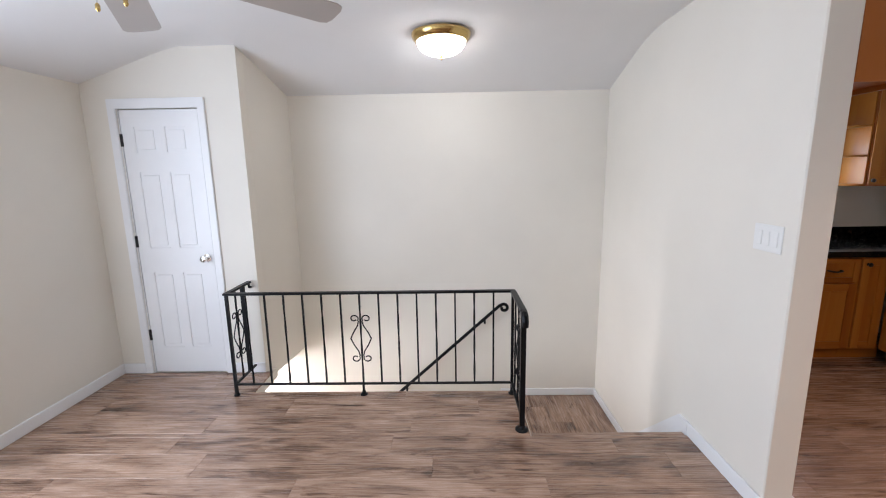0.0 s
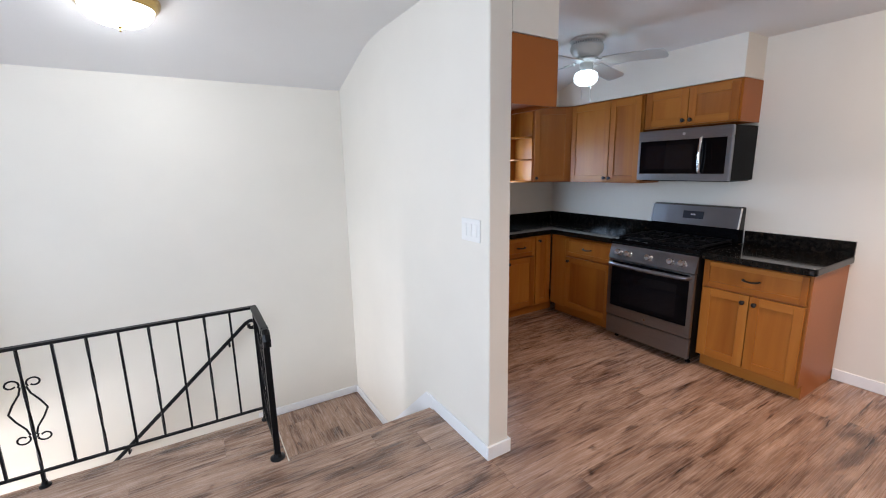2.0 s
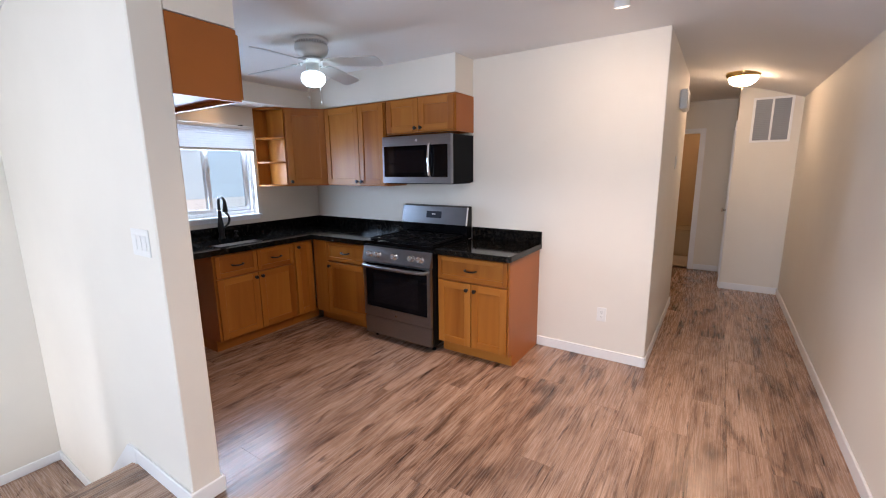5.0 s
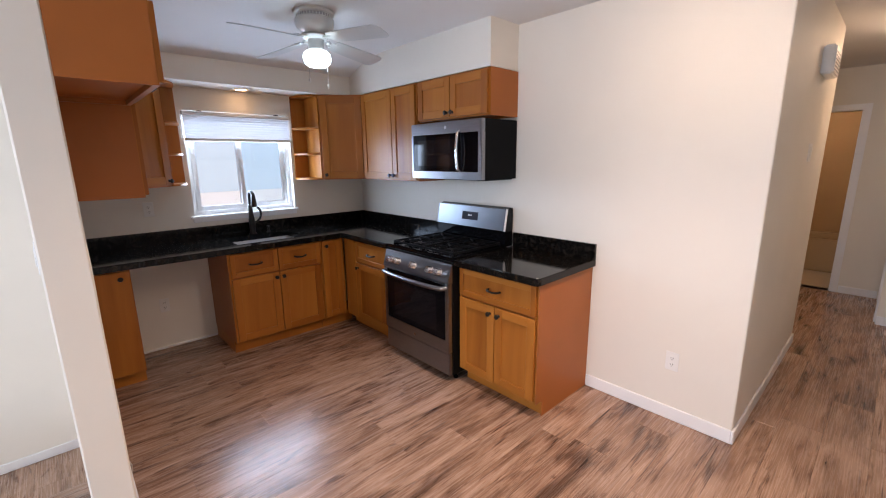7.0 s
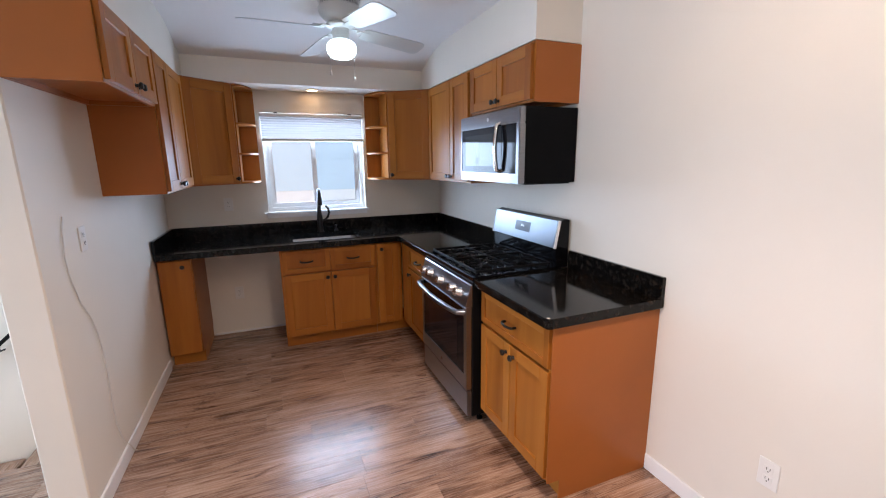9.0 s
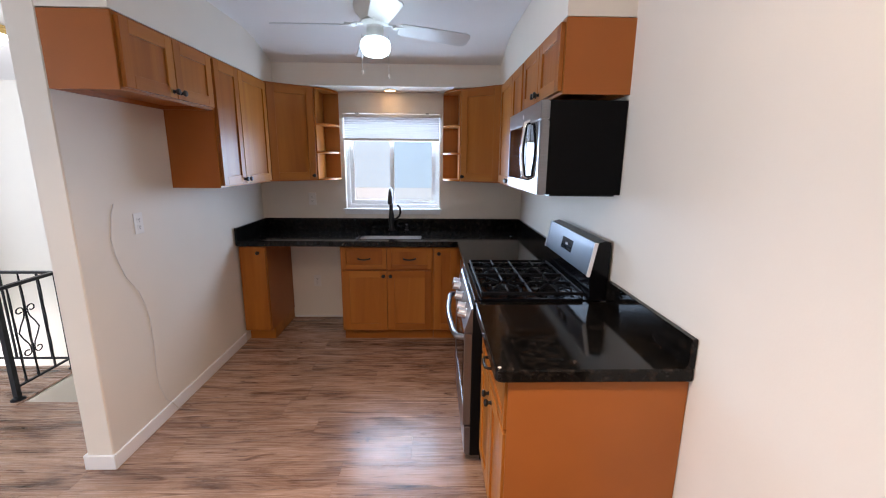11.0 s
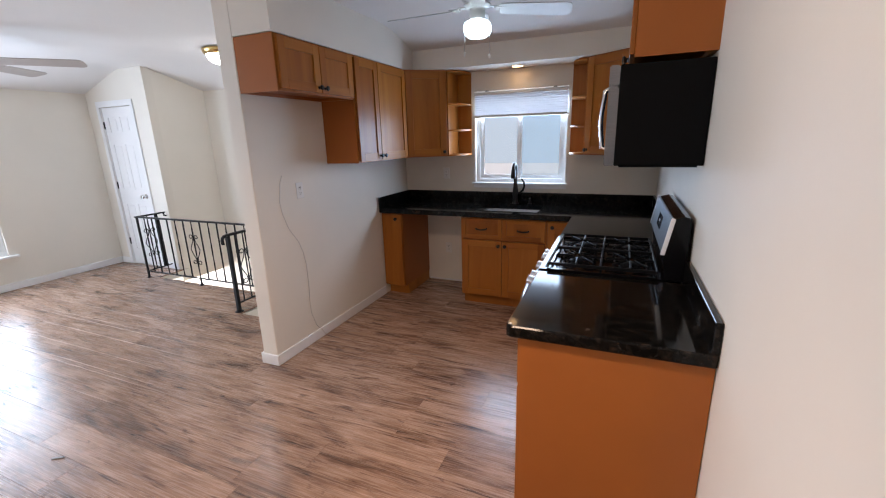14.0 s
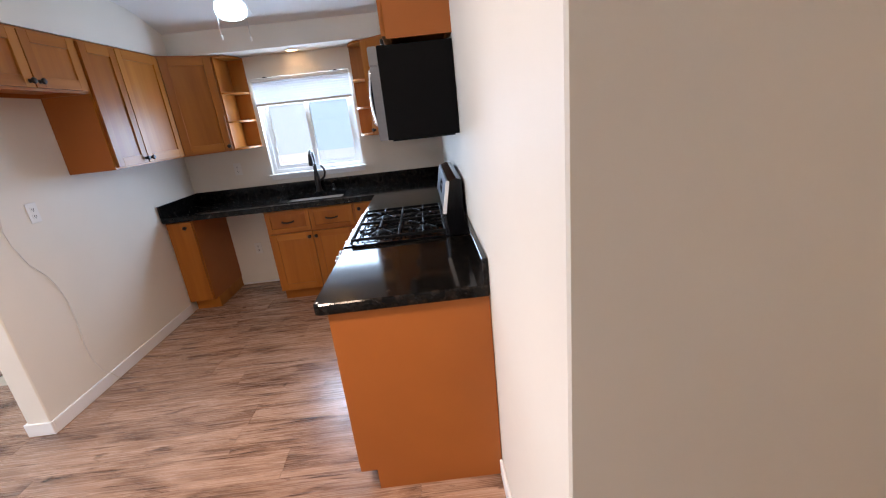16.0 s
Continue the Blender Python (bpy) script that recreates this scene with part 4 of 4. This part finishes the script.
# hall: closet door in the side of the closet, and the bathroom doorway
panel_door("door_2", -0.36, 0.36, 2.03, (7.50, -0.158, 0), 180, "white six-panel hall closet door, closed", -0.30, 0.366)
setting("door_casing", slab([7.06, 7.125, 7.875, 7.94], [0.001, 2.04, 2.105], {(1, 0)}, -0.1595, -0.145, 0.003, axes="xzy"), TRIM, "white painted door casing", "trim")
setting("door_casing", slab([0.185, 0.25, 1.05, 1.115], [0.001, 2.04, 2.105], {(1, 0)}, 8.005, 8.0195, 0.003, axes="yzx"), TRIM, "white painted casing of the bathroom doorway", "trim")
setting("door_jamb", boxes((8.021, 8.139, 0.2505, 0.258, 0, 2.039), (8.021, 8.139, 1.042, 1.0495, 0, 2.039)), TRIM, "white painted door jamb", "trim")
tub = thing("bathtub", (9.4, 0.9, 0), 0, "beige bathtub at the end of the bathroom", "bathtub")
part("tub", slab([-0.38, -0.30, 0.30, 0.38], [-0.95, -0.85, 0.85, 0.95], {(1, 1)}, 0.004, 0.46, 0.02), PORCELAIN, tub)


# ---------------- stair railing ----------------
def scroll(bm, c, u, r=0.006, hgt=0.15, wid=0.072):
    """A diamond of bar with a curled pair above and below; u is the railing's direction."""
    u, zz, c = Vector(u), Vector((0, 0, 1)), Vector(c)
    for s in (-1, 1):
        for v in (-1, 1):
            pts = [c + u * (s * wid), c + u * (s * wid * 0.72) + zz * (v * hgt * 0.30), c + u * (s * wid * 0.30) + zz * (v * hgt * 0.62), c + u * (s * 0.012) + zz * (v * hgt * 0.86)]
            for i in range(14):
                a = -0.6 + i * 0.48
                rad = 0.030 * (1 - i * 0.035)
                pts.append(c + u * (s * (0.042 - rad * math.cos(a))) + zz * (v * (hgt * 0.98 + 0.0 + rad * math.sin(a) * 0.9)))
            tube(pts, r * 0.75, 6, bm)
    return bm


def twisted(a, b, r=0.0075):
    return tube(line(a, b, 16), r, 4, twist=0.35)


rl = thing("stair_railing", (-0.55, 2.93, 0), 0, "black wrought-iron railing round the stairwell", "railing")
O = Vector((-0.55, 2.93, 0))
XA, XB, YR, ZT, ZB = -1.535, 0.446, 2.93, 0.762, 0.085


def rail_part(name, bm, label=""):
    bmesh.ops.translate(bm, verts=bm.verts[:], vec=-O)
    part(name, bm, IRON, rl, label, name in ("scrollwork",))


rail_part("top_rail", boxes((XA - 0.018, XB + 0.018, YR - 0.018, YR + 0.018, ZT - 0.012, ZT + 0.004), bevel=0.003))
rail_part("top_rail", boxes((XA - 0.018, XA + 0.018, YR + 0.0185, YC - 0.02, ZT - 0.012, ZT + 0.004), bevel=0.003))
bm = boxes((XB - 0.019, XB + 0.019, 2.50, YR - 0.0185, ZT - 0.016, ZT + 0.006), bevel=0.004)
tube([(XB, 2.52, ZT - 0.005), (XB, 2.475, ZT - 0.006), (XB, 2.452, ZT - 0.020), (XB, 2.442, ZT - 0.048), (XB, 2.447, ZT - 0.082)], 0.020, 8, bm, flat=0.012)
rail_part("top_rail", bm, "end curled down over the post")
rail_part("bottom_rail", boxes((XA - 0.008, XB + 0.008, YR - 0.010, YR + 0.010, ZB - 0.006, ZB + 0.006), bevel=0.002))
rail_part("bottom_rail", boxes((XA - 0.010, XA + 0.010, YR + 0.0105, YC - 0.045, ZB - 0.006, ZB + 0.006), bevel=0.002))
rail_part("bottom_rail", boxes((XB - 0.010, XB + 0.010, 2.515, YR - 0.0105, ZB - 0.006, ZB + 0.006), bevel=0.002))
for k in range(1, 15):
    x = XA + (XB - XA) * k / 15
    rail_part("baluster", twisted((x, YR, ZB), (x, YR, ZT - 0.012)) if k % 2 else tube(line((x, YR, ZB), (x, YR, ZT - 0.012), 4), 0.0082, 4))
for x, y in ((XA, 3.045), (XB, 2.80), (XB, 2.67), (XB, 2.58)):
    rail_part("baluster", twisted((x, y, ZB), (x, y, ZT - 0.012)))
for x, y, r, zlow in ((XA, YR, 0.011, 0.004), (XB, YR, 0.011, 0.004), (XB, 2.503, 0.018, 0.004), (XA, 3.155, 0.016, ZB - 0.006), (-0.612, YR, 0.009, 0.004)):
    rail_part("post", tube(line((x, y, zlow), (x, y, ZT - 0.012 if x != -0.612 else ZB), 4), r * 1.2, 4))
for x, y, r in ((XA, YR, 0.022), (XB, YR, 0.024), (XB, 2.503, 0.040), (-0.612, YR, 0.026)):
    rail_part("floor_flange", lathe([(r, 0.0005), (r, 0.006), (r * 0.6, 0.014), (r * 0.45, 0.03)], 18, (x, y, 0)))
rail_part("scrollwork", scroll(bmesh.new(), (-0.612, YR, 0.425), (1, 0, 0)))
rail_part("scrollwork", scroll(bmesh.new(), (XA, 3.045, 0.425), (0, 1, 0)))
rail_part("scrollwork", scroll(bmesh.new(), (XB, 2.67, 0.425), (0, 1, 0)))
rail_part("wall_bracket", tube([(XA, YC - 0.035, ZT - 0.012), (XA, YC - 0.03, ZT - 0.045), (XA, YC - 0.002, ZT - 0.05)], 0.009, 6))

hr = thing("wall_handrail", (0.47, 3.93, 0.28), 0, "black iron handrail sloping down the stair wall", "handrail")
ds = Vector((-0.93, 0, -0.838)).normalized()
pts = [Vector((0.0, 0, 0.045)) + ds * (2.6 - 0.26 * i) for i in range(11)]
for i in range(14):
    a = math.radians(135 - i * 26)
    rad = 0.038 * (1 - i * 0.035)
    pts.append(Vector((0.045, 0, 0.028)) + Vector((math.cos(a), 0, math.sin(a))) * rad)
part("rail", tube(pts, 0.015, 8), IRON, hr, smooth=True)
for q in (0.18, 1.2, 2.2):
    b = Vector((0.0, 0, 0.045)) + ds * q
    part("bracket", tube([b, b + Vector((0, 0.0, -0.05)), b + Vector((0, 0.065, -0.06))], 0.008, 6), IRON, hr)


# ---------------- lamps ----------------
def flush_lamp(at, r, glassmat, label):
    f = thing("ceiling_lamp", at, 0, label, "lamp")
    part("rim", lathe([(r, 0.0), (r, -0.010), (r * 0.97, -0.030), (r * 0.90, -0.045), (r * 0.84, -0.050), (r * 0.80, -0.045)], 40), BRASS, f, "polished brass rim", True)
    bowl = [(r * 0.82, -0.046), (r * 0.80, -0.070), (r * 0.70, -0.098), (r * 0.50, -0.122), (r * 0.25, -0.134), (0.012, -0.137)]
    part("bowl", lathe(bowl, 40), glassmat, f, "frosted glass bowl, lit", True)
    part("finial", lathe([(0.012, -0.136), (0.014, -0.142), (0.006, -0.150), (0.009, -0.158), (0.002, -0.166)], 14), BRASS, f, "small brass finial", True)


flush_lamp((-0.02, 3.19, ZC - 0.012), 0.20, LAMP_COOL, "lit flush ceiling lamp with brass rim and frosted bowl")
flush_lamp((6.10, -0.15, ZC), 0.155, LAMP_WARM, "lit flush hall lamp with brass rim and warm bowl")
flush_lamp((8.9, 0.9, ZC), 0.16, LAMP_WARM, "lit flush bathroom lamp with brass rim")
dl = thing("recessed_downlight", (2.81, 3.87, SZ), 0, "small lit recessed light over the sink", "lamp")
part("trim_ring", lathe([(0.062, 0), (0.062, -0.004), (0.050, -0.006), (0.046, -0.001)], 28), WHITE, dl, smooth=True)
part("lens", lathe([(0.045, -0.0005), (0.040, -0.004), (0.02, -0.006)], 24), LAMP_DOWN, dl, "glowing lens", True)


def fan(at, n, base, radius, drop, lit, label, blade_mat, pitch, droop=0.0, wide=1.0, chains=((-0.074, -0.03, 0.19), (0.074, 0.012, 0.205)), bell=None):
    f = thing("ceiling_fan", at, 0, label, "ceiling fan")
    part("canopy", lathe([(0.119, 0), (0.123, -0.006), (0.123, -0.020), (0.114, -0.026), (0.109, -0.027)], 40), FANWHITE, f, smooth=True)
    part("vent_band", lathe([(0.108, -0.027), (0.106, -0.030), (0.106, -0.040), (0.108, -0.043)], 40), LOUVRE, f, "dark slotted vent band")
    for k in range(36):
        rib = part("vent_rib", boxes((0.104, 0.1105, -0.003, 0.003, -0.043, -0.027)), FANWHITE, f)
        rib.matrix_basis = Matrix.Rotation(radians(10 * k), 4, "Z")
    part("motor_housing", lathe([(0.109, -0.043), (0.119, -0.050), (0.121, -0.070), (0.113, -0.094), (0.090, -0.118), (0.072, -0.130), (0.066, -0.132)], 40), FANWHITE, f, smooth=True)
    part("flywheel", lathe([(0.066, -0.132), (0.082, -0.140), (0.084, -0.148), (0.070, -0.160), (0.05, -0.165), (0.047, -0.180)], 30), FANWHITE, f, smooth=True)
    part("switch_cup", lathe([(0.047, -0.178), (0.050, -0.185), (0.047, -0.225), (0.052, -0.232)], 26), FANWHITE, f, smooth=True)
    for k in range(n):
        a = radians(base + 360 * k / n)
        m = Matrix.Rotation(a, 4, "Z")
        iron = part("blade_iron", boxes((0.06, 0.115, -0.014, 0.014, -0.160, -0.153), (0.112, 0.175, -0.030, 0.030, drop - 0.010, drop - 0.004), (0.100, 0.120, -0.012, 0.012, min(-0.160, drop - 0.010), max(-0.153, drop - 0.004)), bevel=0.002), FANWHITE, f)
        iron.matrix_basis = m
        out = []
        for x, hw2 in ((0.135, 0.040), (0.150, 0.052), (0.30, 0.058), (radius - 0.04, 0.066), (radius - 0.012, 0.056), (radius, 0.030)):
            out.append((x, hw2 * wide))
        pl = [(x, -v) for x, v in out] + [(x, v) for x, v in out[::-1]]
        b = part("blade", prism(pl, -0.003, 0.003, 0.0015), blade_mat, f)
        b.matrix_basis = m @ Matrix.Translation((0, 0, drop)) @ Matrix.Rotation(radians(droop), 4, "Y") @ Matrix.Rotation(radians(pitch), 4, "X")
    g = part("globe", lathe([(0.050, -0.226), (0.066, -0.232), (0.082, -0.247), (0.087, -0.275), (0.081, -0.300), (0.058, -0.322), (0.012, -0.332)], 32), lit, f, "schoolhouse glass globe", True)
    for x, y, l in chains:
        ch = part("pull_chain", tube(line((x, y, -0.215), (x, y, -0.215 - l), 6), 0.0021, 5), CHROME, f)
        part("chain_bell", lathe([(0.003, 0.0), (0.007, -0.006), (0.007, -0.020), (0.003, -0.026)], 10, (x, y, -0.215 - l)), bell or WHITE, ch, smooth=True)


fan((2.86, 2.535, ZC), 4, 14, 0.565, -0.160, LAMP_FAN, "white four-blade kitchen ceiling fan with lit globe", FANWHITE, -13, 4.0, 1.12)
fan((-1.04, 1.57, ZC), 5, 46, 0.83, -0.240, plain("unlit_opal_glass", (0.75, 0.74, 0.70), 0.2, bumps=0), "white five-blade living room ceiling fan", plain("pale_fan_blade", (0.43, 0.39, 0.36), 0.45, var=0.05), -12, 0.0, 1.2, ((-0.045, 0.03, 0.170), (0.062, 0.01, 0.165)), BRASS)

LAMP_SPOT = glow("spot_lens_lit", (1.0, 0.86, 0.70), 1.3)
tr = thing("track_light", (3.12, 0.47, ZC), 0, "white ceiling spotlight bar with two lamp heads", "spotlight")
part("bar", boxes((-0.30, 0.20, -0.03, 0.03, -0.025, 0.0), bevel=0.005), WHITE, tr)
for x, rx, ry in ((-0.18, 0, 14), (0.06, 0, -14)):
    h = part("head", lathe([(0.016, 0), (0.020, -0.012), (0.030, -0.030), (0.040, -0.060), (0.042, -0.082)], 20), WHITE, tr, "white spot head", True)
    h.matrix_basis = Matrix.Translation((x, 0, -0.026)) @ Matrix.Rotation(radians(rx), 4, "X") @ Matrix.Rotation(radians(ry), 4, "Y")
    part("lens", lathe([(0.038, -0.0825), (0.030, -0.086), (0.012, -0.088)], 18), LAMP_SPOT, h, "glowing lens", True)


# ---------------- switches, outlets, small fittings ----------------
def plate(name, m, w, h, label, category, kind2):
    """A wall plate whose face looks to local -y."""
    o = thing(name, (0, 0, 0), 0, label, category)
    o.matrix_basis = m
    part("cover", boxes((-w / 2, w / 2, -0.006, -0.0005, -h / 2, h / 2), bevel=0.002), WHITE, o)
    if kind2 == "outlet":
        for z in (-0.020, 0.020):
            f = part("receptacle", boxes((-0.016, 0.016, -0.0085, -0.006, z - 0.014, z + 0.014), bevel=0.003), WHITE, o)
            for x in (-0.006, 0.006):
                part("slot", boxes((x - 0.0012, x + 0.0012, -0.0092, -0.0082, z - 0.003, z + 0.007)), BLACK, f)
            part("slot", boxes((-0.002, 0.002, -0.0092, -0.0082, z - 0.011, z - 0.007)), BLACK, f)
    else:
        k = int(kind2)
        for i in range(k):
            x = (i - (k - 1) / 2) * 0.046
            r = part("rocker", boxes((x - 0.016, x + 0.016, -0.010, -0.006, -0.033, 0.033), bevel=0.002), WHITE, o)
            r.matrix_basis = Matrix.Rotation(radians(2 if i % 2 else -2), 4, "X")
    return o


plate("light_switch", pose(XP0, 2.005, 1.25, 0, 0, -90), 0.165, 0.118, "white triple rocker switch plate beside the stairs", "switch", "3")
plate("outlet", pose(XE, 0.653, 0.378, 0, 0, -90), 0.072, 0.116, "white duplex outlet on the kitchen wall", "outlet", "outlet")
plate("outlet", pose(2.035, YN, 1.205, 0, 0, 0), 0.072, 0.116, "white duplex outlet above the counter", "outlet", "outlet")
plate("outlet", pose(2.04, YN, 0.385, 0, 0, 0), 0.072, 0.116, "white outlet in the dishwasher space", "outlet", "outlet")
plate("outlet", pose(XP1, 2.272, 1.223, 0, 0, 90), 0.072, 0.116, "white outlet in the refrigerator space", "outlet", "outlet")
plate("light_switch", pose(5.165, YE, 1.59, 0, 0, 0), 0.115, 0.116, "white double switch plate in the hall", "switch", "2")
ch = thing("door_chime", (5.18, YE, 2.14), 0, "white plastic door chime box on the hall wall", "door chime")
part("cover", boxes((-0.14, 0.14, -0.062, -0.0005, -0.085, 0.085), bevel=0.010, seg=3), WHITE, ch)
part("grille", boxes(*[(-0.11, 0.11, -0.0635, -0.0615, -0.06 + 0.02 * i, -0.053 + 0.02 * i) for i in range(6)]), LOUVRE, ch)

rv = thing("return_air_vent", (7.0, -0.485, 2.085), -90, "white return air grille with grey louvres", "vent")
part("frame", slab([-0.19, -0.165, -0.010, 0.010, 0.165, 0.19], [-0.255, -0.232, 0.232, 0.255], {(1, 1), (3, 1)}, -0.014, -0.0005, 0.002, axes="xzy"), TRIM, rv)
part("backing", boxes((-0.166, 0.166, -0.003, -0.001, -0.233, 0.233)), LOUVRE, rv)
for x0, x1 in ((-0.163, -0.012), (0.012, 0.163)):
    for i in range(22):
        s = part("slat", boxes((x0, x1, -0.004, 0.004, -0.0012, 0.0012)), LOUVRE, rv)
        s.matrix_basis = Matrix.Translation((0, -0.008, -0.220 + 0.021 * i)) @ Matrix.Rotation(radians(40), 4, "X")

cd = thing("loose_cord", (XP1, 2.2, 0), 0, "thin grey cord hanging loose down the kitchen wall", "cord")
pts = [(0.003, -0.090, 1.345), (0.004, -0.115, 1.30), (0.005, -0.143, 1.17), (0.005, -0.130, 1.08), (0.005, -0.085, 0.96), (0.006, -0.005, 0.85), (0.006, 0.030, 0.76), (0.005, 0.050, 0.66), (0.005, 0.052, 0.50), (0.005, 0.040, 0.36), (0.006, 0.045, 0.25), (0.010, 0.085, 0.13), (0.019, 0.125, 0.08), (0.019, 0.165, 0.02), (0.020, 0.19, 0.004)]
part("cable", tube(pts, 0.0028, 6), CORD, cd, smooth=True)

sc = thing("floor_scrap", (1.13, 0.72, 0.0), 35, "small grey scrap lying on the floor", "scrap")
part("chip", boxes((-0.028, 0.028, -0.007, 0.007, 0.0005, 0.006), bevel=0.002), LOUVRE, sc)

# ---------------- floor planks ----------------
def planks(rects, width, lengths, z, parent, material, along="x", edge=0.0):
    """Boards with eased edges, cut at the rectangles' ends; alike boards share a mesh."""
    meshes = {}
    rows = [r if along == "x" else (r[2], r[3], r[0], r[1]) for r in rects]
    cuts = sorted({v for r in rows for v in r[2:]})
    strips = []
    for row in range(-40, 40):
        e0, e1 = edge + row * width, edge + (row + 1) * width
        ends = [e0] + [c for c in cuts if e0 + 0.004 < c < e1 - 0.004] + [e1]
        strips += [(row, u, v) for u, v in zip(ends, ends[1:])]
    for row, lo, hi in strips:
        mid_row = (lo + hi) / 2
        spans = []
        for a0, a1 in sorted((r[0], r[1]) for r in rows if r[2] <= mid_row < r[3]):
            if spans and a0 <= spans[-1][1] + 1e-4:
                spans[-1][1] = max(a1, spans[-1][1])
            else:
                spans.append([a0, a1])
        for a0, a1 in spans:
            a = 0.5 - 11 * lengths + (0.36 * row + 0.171 * row * (row + 1)) % lengths
            while a < a1 - 1e-4:
                p, q = max(a, a0), min(a + lengths, a1)
                if q - p > 0.02:
                    key = (round(q - p, 3), round(hi - lo, 3))
                    if key not in meshes:
                        l, w, e = key[0] / 2 - 0.0003, key[1] / 2 - 0.0003, 0.0009
                        bm = bmesh.new()
                        top = [(-l + e, -w + e), (l - e, -w + e), (l - e, w - e), (-l + e, w - e)]
                        mid = [(-l, -w), (l, -w), (l, w), (-l, w)]
                        if along == "y":
                            top, mid = [(-v, u) for u, v in top], [(-v, u) for u, v in mid]
                        t, m2, lw = [bm.verts.new((*c, 0)) for c in top], [bm.verts.new((*c, -e)) for c in mid], [bm.verts.new((*c, -0.012)) for c in mid]
                        bm.faces.new(t)
                        for i in range(4):
                            j = (i + 1) % 4
                            bm.faces.new((m2[i], m2[j], t[j], t[i]))
                            bm.faces.new((lw[i], lw[j], m2[j], m2[i]))
                        me = bpy.data.meshes.new("plank")
                        bm.to_mesh(me)
                        bm.free()
                        me.materials.append(material)
                        meshes[key] = me
                    o = new("plank", meshes[key])
                    o.parent = parent
                    ca, cb = (p + q) / 2, (lo + hi) / 2
                    o.location = (ca, cb, z) if along == "x" else (cb, ca, z)
                a += lengths


planks([(XW, 0.49, YS, 2.97), (XW, -1.43, 2.97, YC + 0.01), (0.49, XP0, YS, 2.44), (XP0, XE, YS, YP), (XP1, XE, YP, YN), (XE, 7.0, YS, YE + 0.06), (7.0, 8.14, -0.22, YE + 0.06), (5.95, 8.14, YE, 1.36)], 0.193, 1.29, 0.0, FL, FLOOR, edge=1.90)
planks([(0.50, XP0, 2.90, YN)], 0.193, 1.29, ZL, bpy.data.objects["landing_floor"], LANDING, "y", edge=0.5)
